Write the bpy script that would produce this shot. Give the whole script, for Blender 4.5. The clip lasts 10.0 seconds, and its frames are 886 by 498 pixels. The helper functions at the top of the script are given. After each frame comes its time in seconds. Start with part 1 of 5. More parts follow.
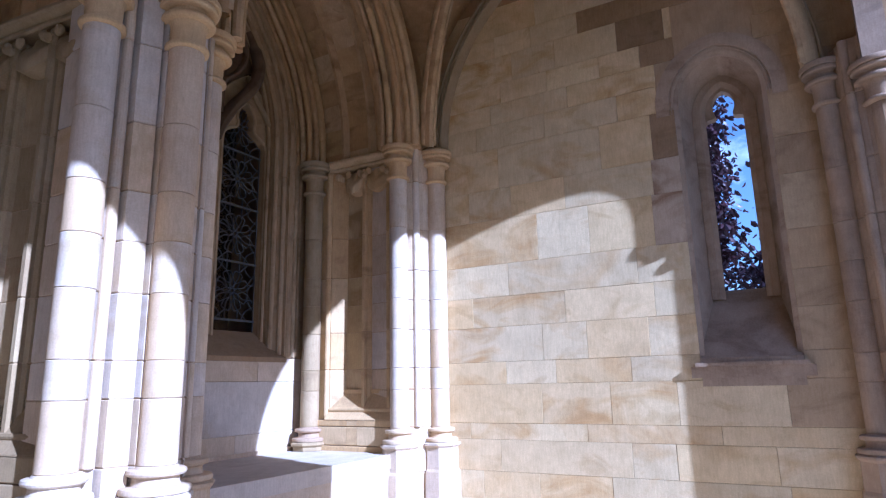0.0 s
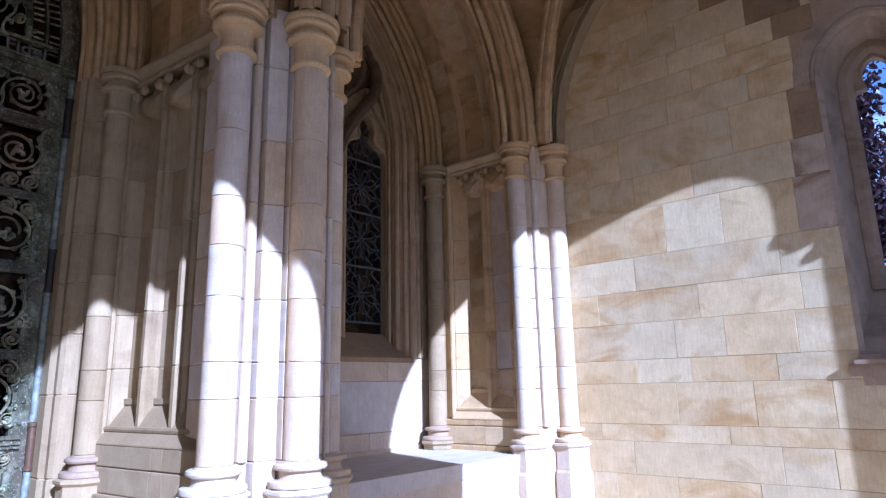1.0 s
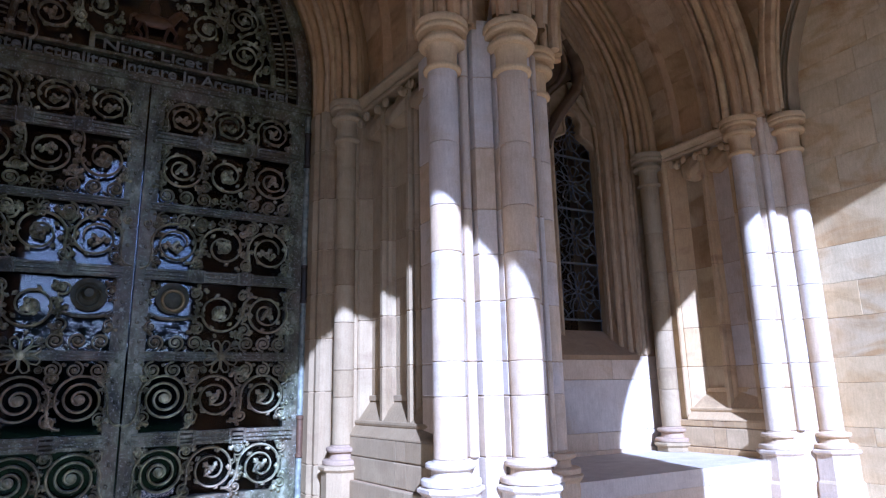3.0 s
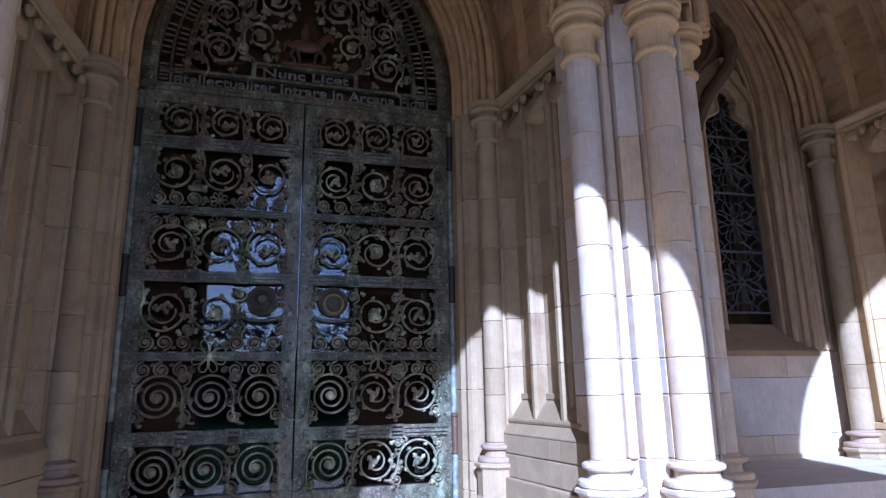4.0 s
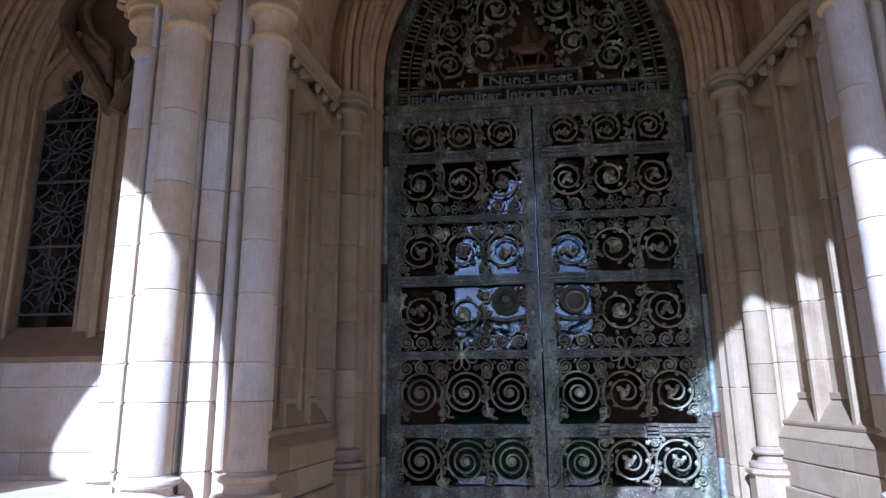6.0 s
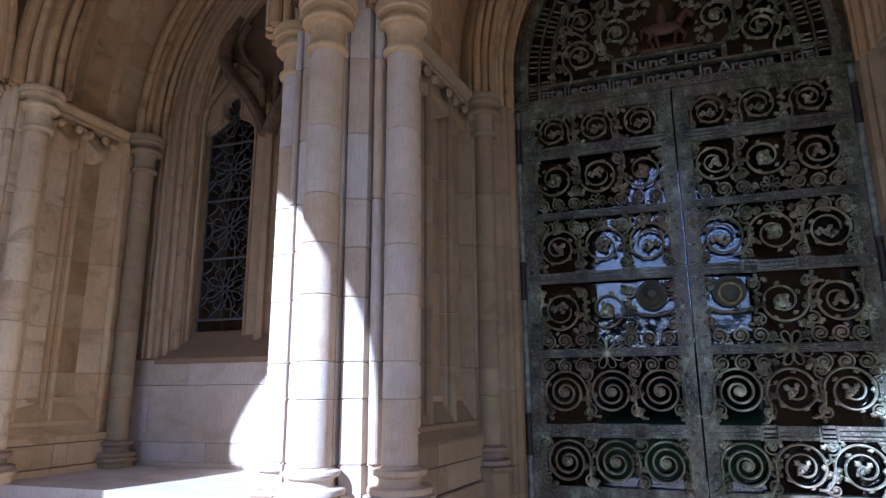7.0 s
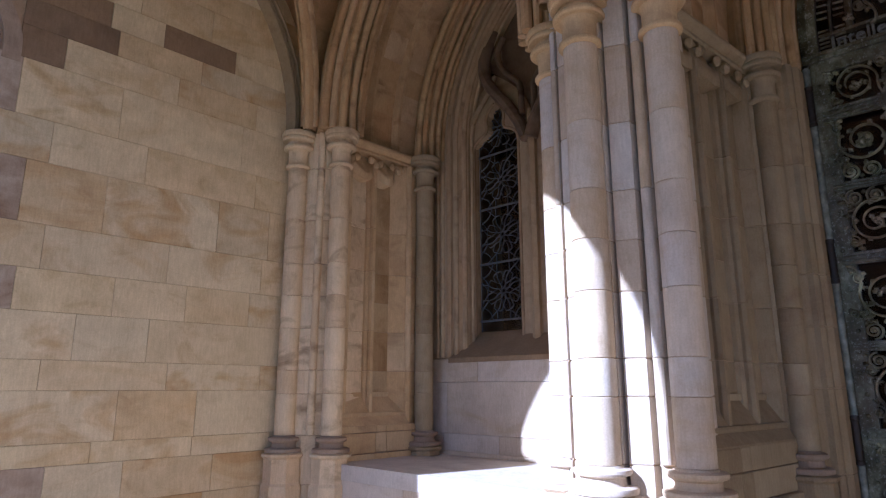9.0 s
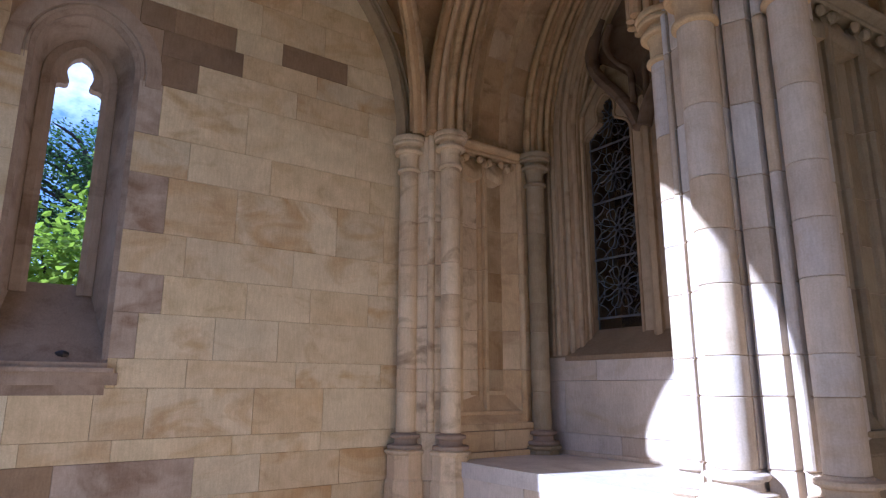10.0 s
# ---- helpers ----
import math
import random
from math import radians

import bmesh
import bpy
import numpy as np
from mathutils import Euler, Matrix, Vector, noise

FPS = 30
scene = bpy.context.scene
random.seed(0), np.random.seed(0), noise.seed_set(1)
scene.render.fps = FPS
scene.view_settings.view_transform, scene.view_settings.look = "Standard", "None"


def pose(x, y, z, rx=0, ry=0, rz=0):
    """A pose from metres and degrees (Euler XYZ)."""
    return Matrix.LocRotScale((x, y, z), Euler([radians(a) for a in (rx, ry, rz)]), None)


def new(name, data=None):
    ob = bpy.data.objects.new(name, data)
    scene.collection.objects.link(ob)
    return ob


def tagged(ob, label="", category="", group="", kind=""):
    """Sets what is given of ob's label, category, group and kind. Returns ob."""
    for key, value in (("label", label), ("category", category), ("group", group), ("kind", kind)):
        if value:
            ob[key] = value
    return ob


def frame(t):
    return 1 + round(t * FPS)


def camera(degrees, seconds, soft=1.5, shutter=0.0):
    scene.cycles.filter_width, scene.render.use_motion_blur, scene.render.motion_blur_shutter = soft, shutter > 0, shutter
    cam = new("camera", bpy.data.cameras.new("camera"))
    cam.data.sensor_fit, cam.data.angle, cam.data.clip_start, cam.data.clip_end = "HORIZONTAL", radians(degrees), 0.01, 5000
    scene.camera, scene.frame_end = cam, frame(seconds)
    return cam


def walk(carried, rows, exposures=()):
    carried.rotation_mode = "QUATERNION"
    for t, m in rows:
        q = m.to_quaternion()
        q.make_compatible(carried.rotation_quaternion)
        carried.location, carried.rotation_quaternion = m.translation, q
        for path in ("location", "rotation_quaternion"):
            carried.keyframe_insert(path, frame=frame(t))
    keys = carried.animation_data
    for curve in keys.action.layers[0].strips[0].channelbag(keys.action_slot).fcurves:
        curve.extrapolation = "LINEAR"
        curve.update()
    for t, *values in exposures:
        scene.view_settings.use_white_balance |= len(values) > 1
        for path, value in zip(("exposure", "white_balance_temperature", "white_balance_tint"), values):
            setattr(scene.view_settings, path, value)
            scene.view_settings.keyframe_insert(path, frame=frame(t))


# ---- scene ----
# ---- camera: one stand, a slow turn from the side wall past the doors to the other side wall ----
cam = camera(70.72, 10.0, soft=1.25)
EYE = (-0.204, 0.0, 1.25)
PAN = [(0, -60.45, 12.22, 1.17), (0.5, -55.21, 12.31, 1.24), (1, -49.17, 12.42, 1.26), (1.5, -45.04, 12.5, 1.09), (2, -40.87, 12.57, 1.23), (3.5, -22.64, 12.72, 1.02), (4, -15.78, 12.76, 0.96), (4.5, -8.82, 12.77, 0.81), (5, -3.99, 12.79, 0.66), (6.5, 12.27, 12.76, 0.54), (7, 19.03, 12.77, 0.4), (7.5, 26.04, 12.74, 0.37), (8, 31.67, 12.69, 0.12), (8.5, 37.4, 12.66, 0.14), (9, 43.99, 12.61, 0.03), (9.5, 50.31, 12.52, -0.08), (10, 54.43, 12.47, -0.13)]
walk(cam, [(t, pose(*EYE, 90 + p, r, y)) for t, y, p, r in PAN], exposures=[(0.0, 1.60, 4230, 26), (5.0, 1.66, 4110, 25), (7.5, 1.74, 4260, 24), (10.0, 1.74, 4400, 24)])

# ---- light: low sun through the three front arches, and the sky ----
SUN_WAY = Vector((0.272, 1.0, -0.60)).normalized()
sun = new("sun", bpy.data.lights.new("sun", "SUN"))
sun.data.energy, sun.data.angle, sun.data.color = 3.4, radians(0.5), (1.0, 0.98, 0.95)
sun.matrix_world = Matrix.Translation((-4, -16, 12)) @ SUN_WAY.to_track_quat("-Z", "Y").to_matrix().to_4x4()
world = bpy.data.worlds.new("world")
scene.world = world
world.use_nodes = True
wn, wl = world.node_tree.nodes, world.node_tree.links
sky = wn.new("ShaderNodeTexSky")
sky.sky_type, sky.sun_disc = "NISHITA", False
sky.sun_elevation, sky.sun_rotation = radians(30), radians(194)
sky.dust_density, sky.ozone_density, sky.air_density = 0.8, 1.2, 1.0
wn["Background"].inputs["Strength"].default_value = 0.060
cloud = wn.new("ShaderNodeTexNoise")
cloud.inputs["Scale"].default_value, cloud.inputs["Detail"].default_value, cloud.inputs["Roughness"].default_value = 3.2, 8, 0.6
spread = wn.new("ShaderNodeMapping")
spread.inputs["Location"].default_value, spread.inputs["Scale"].default_value = (5.1, 2.2, 1.3), (1, 1, 1.8)
coord = wn.new("ShaderNodeTexCoord")
wl.new(coord.outputs["Generated"], spread.inputs[0])
wl.new(spread.outputs[0], cloud.inputs["Vector"])
cover = wn.new("ShaderNodeValToRGB")
cover.color_ramp.elements[0].position, cover.color_ramp.elements[1].position = 0.55, 0.74
wl.new(cloud.outputs["Fac"], cover.inputs[0])
heaven = wn.new("ShaderNodeMix")
heaven.data_type = "RGBA"
wl.new(cover.outputs[0], heaven.inputs[0])
wl.new(sky.outputs[0], heaven.inputs[6])
heaven.inputs[7].default_value = (12.0, 12.3, 13.0, 1)
wl.new(heaven.outputs[2], wn["Background"].inputs[0])


# ---- materials ----
def nodes_of(name):
    m = bpy.data.materials.new(name)
    m.use_nodes = True
    return m, m.node_tree.nodes, m.node_tree.links, m.node_tree.nodes["Principled BSDF"]


def ramp(n, l, source, stops):
    r = n.new("ShaderNodeValToRGB")
    while len(r.color_ramp.elements) < len(stops):
        r.color_ramp.elements.new(0.5)
    for e, (at, c) in zip(r.color_ramp.elements, stops):
        e.position, e.color = at, (*c, 1)
    l.new(source, r.inputs[0])
    return r.outputs[0]


def noise_of(n, l, coord, scale, detail=6, stretch=None, rough=0.6, warp=0.0):
    t = n.new("ShaderNodeTexNoise")
    t.inputs["Scale"].default_value, t.inputs["Detail"].default_value = scale, detail
    t.inputs["Roughness"].default_value, t.inputs["Distortion"].default_value = rough, warp
    if stretch:
        mp = n.new("ShaderNodeMapping")
        mp.inputs["Scale"].default_value = stretch
        l.new(coord, mp.inputs[0])
        coord = mp.outputs[0]
    l.new(coord, t.inputs["Vector"])
    return t.outputs["Fac"]


def mixed(n, l, a, b, fac, mode="MIX"):
    m = n.new("ShaderNodeMix")
    m.data_type, m.blend_type = "RGBA", mode
    if isinstance(fac, float):
        m.inputs[0].default_value = fac
    else:
        l.new(fac, m.inputs[0])
    for k, v in ((6, a), (7, b)):
        if isinstance(v, tuple):
            m.inputs[k].default_value = (*v, 1)
        else:
            l.new(v, m.inputs[k])
    return m.outputs[2]


def stone(name, tones, stain=(0.42, 0.27, 0.12), stain_from=0.60, dark=0.0, rough=0.85, strength=0.6, vary=False):
    """Sawn limestone and sandstone: a tone for each block, cloudy stains, fine tooling and grain."""
    m, n, l, b = nodes_of(name)
    geo, info = n.new("ShaderNodeNewGeometry"), n.new("ShaderNodeObjectInfo")
    shift = n.new("ShaderNodeVectorMath")
    shift.operation = "MULTIPLY_ADD"
    l.new(info.outputs["Random"], shift.inputs[0])
    shift.inputs[1].default_value = (37, 53, 71)
    l.new(geo.outputs["Position"], shift.inputs[2])
    p = shift.outputs[0]
    base = ramp(n, l, info.outputs["Random"], tones)
    cloud = ramp(n, l, noise_of(n, l, p, 1.9, 5, (1, 1, 1.9), 0.55, 1.2), [(stain_from, (0, 0, 0)), (stain_from + 0.20, (1, 1, 1))])
    much = strength
    if vary:                                               # some blocks are clean, some deeply stained
        odd = n.new("ShaderNodeMath")
        odd.operation = "MULTIPLY"
        l.new(info.outputs["Random"], odd.inputs[0])
        odd.inputs[1].default_value = 17.0
        part_of = n.new("ShaderNodeMath")
        part_of.operation = "FRACT"
        l.new(odd.outputs[0], part_of.inputs[0])
        much = ramp(n, l, part_of.outputs[0], [(0.15, (0.05,) * 3), (0.55, (0.5,) * 3), (0.95, (strength,) * 3)])
    c = mixed(n, l, base, stain, mixed(n, l, (0, 0, 0), cloud, much))
    streak = ramp(n, l, noise_of(n, l, p, 3.0, 7, (1, 1, 1.7), 0.6, 1.2), [(0.56, (0, 0, 0)), (0.72, (1, 1, 1))])
    c = mixed(n, l, c, tuple(q * 0.8 for q in stain), mixed(n, l, (0, 0, 0), streak, strength * 0.45))
    if dark:
        soot = ramp(n, l, noise_of(n, l, geo.outputs["Position"], 1.1, 8, None, 0.7), [(0.55, (0, 0, 0)), (0.72, (1, 1, 1))])
        c = mixed(n, l, c, (0.12, 0.085, 0.065), mixed(n, l, (0, 0, 0), soot, dark))
    for scale, stretch, low in ((34, (2.2, 2.2, 0.35), 0.90), (6.5, None, 0.86), (120, None, 0.90)):
        fine = noise_of(n, l, p, scale, 5, stretch, 0.6)
        c = mixed(n, l, c, ramp(n, l, fine, [(0.30, (low, low * 0.985, low * 0.96)), (0.65, (1.03, 1.03, 1.03))]), 1.0, "MULTIPLY")
    l.new(c, b.inputs["Base Color"])
    b.inputs["Roughness"].default_value = rough
    b.inputs["Specular IOR Level"].default_value = 0.25
    bump = n.new("ShaderNodeBump")
    bump.inputs["Strength"].default_value, bump.inputs["Distance"].default_value = 0.25, 0.003
    l.new(noise_of(n, l, p, 45, 6, (1.8, 1.8, 0.6), 0.6), bump.inputs["Height"])
    l.new(bump.outputs[0], b.inputs["Normal"])
    return m


TONES = [(0.0, (0.63, 0.56, 0.46)), (0.2, (0.66, 0.53, 0.36)), (0.38, (0.60, 0.45, 0.27)), (0.5, (0.66, 0.59, 0.50)), (0.68, (0.56, 0.44, 0.295)), (0.85, (0.65, 0.535, 0.385)), (1.0, (0.62, 0.56, 0.48))]
DRESSED = stone("dressed_limestone", TONES, stain=(0.48, 0.34, 0.16), stain_from=0.54, strength=0.55)
STAINED = stone("stained_limestone", [(0.0, (0.663, 0.512, 0.302)), (0.5, (0.742, 0.588, 0.355)), (1.0, (0.622, 0.460, 0.259))], stain=(0.17, 0.09, 0.035), stain_from=0.54, strength=0.85)
WARM = stone("warm_limestone", [(0.0, (0.588, 0.417, 0.208)), (0.3, (0.511, 0.342, 0.152)), (0.5, (0.612, 0.451, 0.248)), (0.75, (0.492, 0.312, 0.138)), (1.0, (0.612, 0.433, 0.202))], stain=(0.25, 0.15, 0.07), stain_from=0.52, strength=0.75, dark=0.3)
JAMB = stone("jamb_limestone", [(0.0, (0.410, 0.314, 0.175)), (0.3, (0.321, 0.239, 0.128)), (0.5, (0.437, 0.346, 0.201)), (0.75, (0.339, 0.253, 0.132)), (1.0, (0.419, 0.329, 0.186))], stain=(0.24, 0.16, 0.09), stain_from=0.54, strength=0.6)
PANEL = stone("ochre_panel_stone", [(0.0, (0.56, 0.42, 0.20)), (0.3, (0.47, 0.32, 0.14)), (0.55, (0.58, 0.45, 0.25)), (0.8, (0.44, 0.29, 0.13)), (1.0, (0.55, 0.41, 0.21))], stain=(0.30, 0.18, 0.07), stain_from=0.50, strength=0.7)
# limestone with shade in its colour, for window stone and the east wall's end
SHADY = stone("shade_brown_limestone", [(0.0, (0.480, 0.346, 0.186)), (0.4, (0.415, 0.290, 0.151)), (0.7, (0.506, 0.383, 0.216)), (1.0, (0.389, 0.272, 0.148))], stain=(0.18, 0.11, 0.06), stain_from=0.54)
# weathered shaft bases; also the front stones, where it paints in shade
SHADE_WEATHERED = stone("shade_weathered_stone", [(0.0, (0.347, 0.263, 0.175)), (0.5, (0.414, 0.299, 0.189)), (1.0, (0.302, 0.221, 0.147))], stain=(0.18, 0.13, 0.09), stain_from=0.52, dark=0.3)
WALLING = stone("wall_sandstone", [(0.0, (0.731, 0.611, 0.358)), (0.15, (0.670, 0.514, 0.270)), (0.3, (0.663, 0.558, 0.346)), (0.45, (0.748, 0.611, 0.352)), (0.6, (0.631, 0.528, 0.323)), (0.75, (0.702, 0.537, 0.282)), (0.9, (0.731, 0.617, 0.381)), (1.0, (0.648, 0.500, 0.270))], stain=(0.51, 0.325, 0.125), stain_from=0.47, dark=0.18, strength=0.92, vary=True)
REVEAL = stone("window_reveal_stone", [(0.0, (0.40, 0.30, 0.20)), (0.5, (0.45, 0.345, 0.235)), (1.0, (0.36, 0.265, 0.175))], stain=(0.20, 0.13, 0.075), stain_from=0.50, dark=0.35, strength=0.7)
BROWN = stone("brown_sandstone", [(0.0, (0.292, 0.199, 0.104)), (0.5, (0.367, 0.250, 0.131)), (1.0, (0.259, 0.178, 0.099))], stain=(0.13, 0.085, 0.06), dark=0.4)
# tracery stone with the arch head's deep shade put into its colour
TRACERY = stone("shade_dark_tracery_stone", [(0.0, (0.195, 0.135, 0.084)), (0.5, (0.240, 0.165, 0.105)), (1.0, (0.180, 0.126, 0.081))], stain=(0.07, 0.045, 0.028), stain_from=0.50)
OCHRE = stone("ochre_limestone", [(0.0, (0.646, 0.467, 0.237)), (0.4, (0.601, 0.414, 0.191)), (0.7, (0.668, 0.510, 0.282)), (1.0, (0.613, 0.435, 0.219))], stain=(0.32, 0.21, 0.10), stain_from=0.54, strength=0.6)
BLOTCHED = stone("blotched_sandstone", [(0.0, (0.46, 0.36, 0.25)), (0.5, (0.52, 0.42, 0.30)), (1.0, (0.43, 0.33, 0.22))], stain=(0.23, 0.135, 0.065), stain_from=0.50, dark=0.35, strength=0.8)
MORTAR = stone("mortar", [(0.0, (0.426, 0.304, 0.175)), (1.0, (0.470, 0.347, 0.202))], stain_from=0.7)
# colour chosen so the unseen floor throws warm light into the shade
FLOOR = stone("warm_bounce_floor_stone", [(0.0, (0.66, 0.52, 0.34)), (1.0, (0.70, 0.56, 0.38))], stain=(0.46, 0.33, 0.19), stain_from=0.6)
PAVING = stone("paving_stone", [(0.0, (0.60, 0.53, 0.43)), (1.0, (0.64, 0.57, 0.47))], stain=(0.42, 0.34, 0.25), stain_from=0.6)


def bronze(name, lift):
    m, n, l, b = nodes_of(name)
    geo = n.new("ShaderNodeNewGeometry")
    p = geo.outputs["Position"]
    def toned(*rows):
        return [(at, tuple(lift * q for q in tone)) for at, tone in rows]
    green = ramp(n, l, noise_of(n, l, p, 9, 9, (1, 1, 0.6), 0.72), toned((0.33, (0.010, 0.011, 0.006)), (0.46, (0.050, 0.050, 0.026)), (0.56, (0.108, 0.112, 0.066)), (0.70, (0.25, 0.26, 0.185))))
    brown = ramp(n, l, noise_of(n, l, p, 13, 8, None, 0.7), toned((0.3, (0.020, 0.016, 0.010)), (0.55, (0.085, 0.066, 0.040)), (0.75, (0.19, 0.17, 0.12))))
    c = mixed(n, l, green, brown, ramp(n, l, noise_of(n, l, p, 2.6, 5, (1, 1, 0.5)), [(0.45, (0, 0, 0)), (0.60, (1, 1, 1))]))
    specks = ramp(n, l, noise_of(n, l, p, 60, 5, None, 0.75), [(0.56, (0, 0, 0)), (0.62, (1, 1, 1))])
    c = mixed(n, l, c, (0.44, 0.44, 0.37), mixed(n, l, (0, 0, 0), specks, 0.6))
    flakes = ramp(n, l, noise_of(n, l, p, 15, 9, None, 0.8), [(0.58, (0, 0, 0)), (0.61, (1, 1, 1))])
    c = mixed(n, l, c, (0.37, 0.38, 0.30), mixed(n, l, (0, 0, 0), flakes, 0.8))
    l.new(c, b.inputs["Base Color"])
    b.inputs["Metallic"].default_value = 0.25
    b.inputs["Roughness"].default_value = 0.42
    bump = n.new("ShaderNodeBump")
    bump.inputs["Strength"].default_value, bump.inputs["Distance"].default_value = 0.5, 0.004
    l.new(noise_of(n, l, p, 45, 8), bump.inputs["Height"])
    l.new(bump.outputs[0], b.inputs["Normal"])
    return m


def plain(name, colour, rough=0.6, metal=0.0, grain=0.25, scale=30):
    m, n, l, b = nodes_of(name)
    geo = n.new("ShaderNodeNewGeometry")
    f = noise_of(n, l, geo.outputs["Position"], scale, 6)
    lo, hi = tuple(v * (1 - grain) for v in colour), tuple(v * (1 + grain) for v in colour)
    l.new(ramp(n, l, f, [(0.3, lo), (0.7, hi)]), b.inputs["Base Color"])
    b.inputs["Roughness"].default_value, b.inputs["Metallic"].default_value = rough, metal
    return m


def glass():
    m, n, l, b = nodes_of("window_glass")
    b.inputs["Base Color"].default_value = (0.75, 0.78, 0.80, 1)
    b.inputs["Roughness"].default_value = 0.02
    b.inputs["IOR"].default_value = 1.52
    b.inputs["Transmission Weight"].default_value = 1.0
    return m


BRONZE = bronze("weathered_bronze", 1.55)
SCROLL_BRONZE = bronze("scroll_bronze", 3.5)
RED_BRONZE = plain("red_bronze", (0.13, 0.075, 0.040), 0.5, 0.4)
LEAD = plain("lead_came", (0.115, 0.112, 0.105), 0.6, 0.3)
DARK_BRONZE = plain("dark_bronze", (0.035, 0.028, 0.022), 0.5, 0.4)
VERDIGRIS = plain("verdigris_bronze", (0.22, 0.235, 0.19), 0.6, 0.25, 0.6, 16)
PALE_BRONZE = plain("rubbed_bronze", (0.21, 0.215, 0.185), 0.45, 0.3, 0.5)
DARK_GLASS = plain("near_black_glass", (0.010, 0.010, 0.011), 0.12, 0.0)
GLASS = glass()
# near-black base colour stands in for unlit rooms behind the glass
DARK = plain("unlit_interior_black", (0.005, 0.005, 0.005), 0.9)


# ---- building helpers ----
def mesh_of(name, verts, faces, material, smooth=False):
    me = bpy.data.meshes.new(name)
    me.from_pydata([tuple(v) for v in verts], [], faces)
    bm = bmesh.new()
    bm.from_mesh(me)
    bmesh.ops.recalc_face_normals(bm, faces=bm.faces)
    bm.to_mesh(me)
    bm.free()
    me.materials.append(material)
    if smooth:
        smooth_by_angle(me)
    return me


def smooth_by_angle(me, degrees=32):
    me.polygons.foreach_set("use_smooth", [True] * len(me.polygons))
    me.set_sharp_from_angle(angle=radians(degrees))
    return me


def part(name, data, parent=None, label=""):
    """One mesh as one object, under a thing where there is one."""
    ob = new(name, data)
    ob.parent = parent
    if label:
        ob["label"] = label
    return ob


def empty(name, label, category, group="", kind=""):
    return tagged(new(name), label, category, group, kind)


def box(x0, x1, y0, y1, z0, z1):
    v = [(x, y, z) for z in (z0, z1) for x, y in ((x0, y0), (x1, y0), (x1, y1), (x0, y1))]
    return v, [(0, 1, 2, 3), (4, 5, 6, 7), (0, 1, 5, 4), (1, 2, 6, 5), (2, 3, 7, 6), (3, 0, 4, 7)]


def join(*pieces):
    v, f = [], []
    for pv, pf in pieces:
        k = len(v)
        v += list(pv)
        f += [tuple(i + k for i in q) for q in pf]
    return v, f


def mirror(piece, sx):
    return [(x * sx, y, z) for x, y, z in piece[0]], piece[1]


def prism(poly, z0, z1, ease=0.0):
    """An upright prism; ease rounds its lower and upper arris, so that beds between courses show as joints."""
    cx, cy = sum(p[0] for p in poly) / len(poly), sum(p[1] for p in poly) / len(poly)
    rings = [(z0, 0.0), (z1, 0.0)] if not ease else [(z0, ease), (z0 + ease, 0.0), (z1 - ease, 0.0), (z1, ease)]
    v, n = [], len(poly)
    for z, e in rings:
        for x, y in poly:
            d = max(math.hypot(x - cx, y - cy), 1e-6)
            v.append((x - (x - cx) / d * e, y - (y - cy) / d * e, z))
    f = [tuple(range(n)), tuple(range(n * (len(rings) - 1), n * len(rings)))]
    for r in range(len(rings) - 1):
        f += [(r * n + i, r * n + (i + 1) % n, r * n + n + (i + 1) % n, r * n + n + i) for i in range(n)]
    return v, f


def lathe(profile, x, y, n=32, turn=0.0):
    """profile: (radius, z) from the bottom up, closed below and above."""
    v = [(x + r * math.cos(turn + 2 * math.pi * i / n), y + r * math.sin(turn + 2 * math.pi * i / n), z) for r, z in profile for i in range(n)]
    f = [(k * n + i, k * n + (i + 1) % n, k * n + n + (i + 1) % n, k * n + n + i) for k in range(len(profile) - 1) for i in range(n)]
    return v, f + [tuple(range(n)), tuple(range(len(v) - n, len(v)))]


def circle(x, y, r, n=28):
    return [(x + r * math.cos(2 * math.pi * i / n), y + r * math.sin(2 * math.pi * i / n)) for i in range(n)]


def arch_line(half, spring, r, off=0.0, n=18, foot=None):
    """A pointed arch from its left foot to its right foot, off metres outside its own line."""
    top = math.acos(max(-1, min(1, (r - half) / (r + off))))
    right = [(half - r + (r + off) * math.cos(top * i / n), spring + (r + off) * math.sin(top * i / n)) for i in range(n + 1)]
    if foot is not None and foot < spring - 1e-4:
        right = [(half + off, foot)] + right
    return [(-u, z) for u, z in right] + [(u, z) for u, z in reversed(right[:-1])]


def arch_sweep(section, cx, half, spring, r, n=18, foot=None):
    """A closed moulding section of (outward, y) swept round a pointed arch."""
    lines = [arch_line(half, spring, r, off, n, foot) for off, _ in section]
    m, k = len(lines[0]), len(section)
    v = [(cx + lines[j][i][0], section[j][1], lines[j][i][1]) for i in range(m) for j in range(k)]
    f = [(i * k + j, i * k + (j + 1) % k, i * k + k + (j + 1) % k, i * k + k + j) for i in range(m - 1) for j in range(k)]
    return v, f + [tuple(range(k)), tuple(range((m - 1) * k, m * k))]


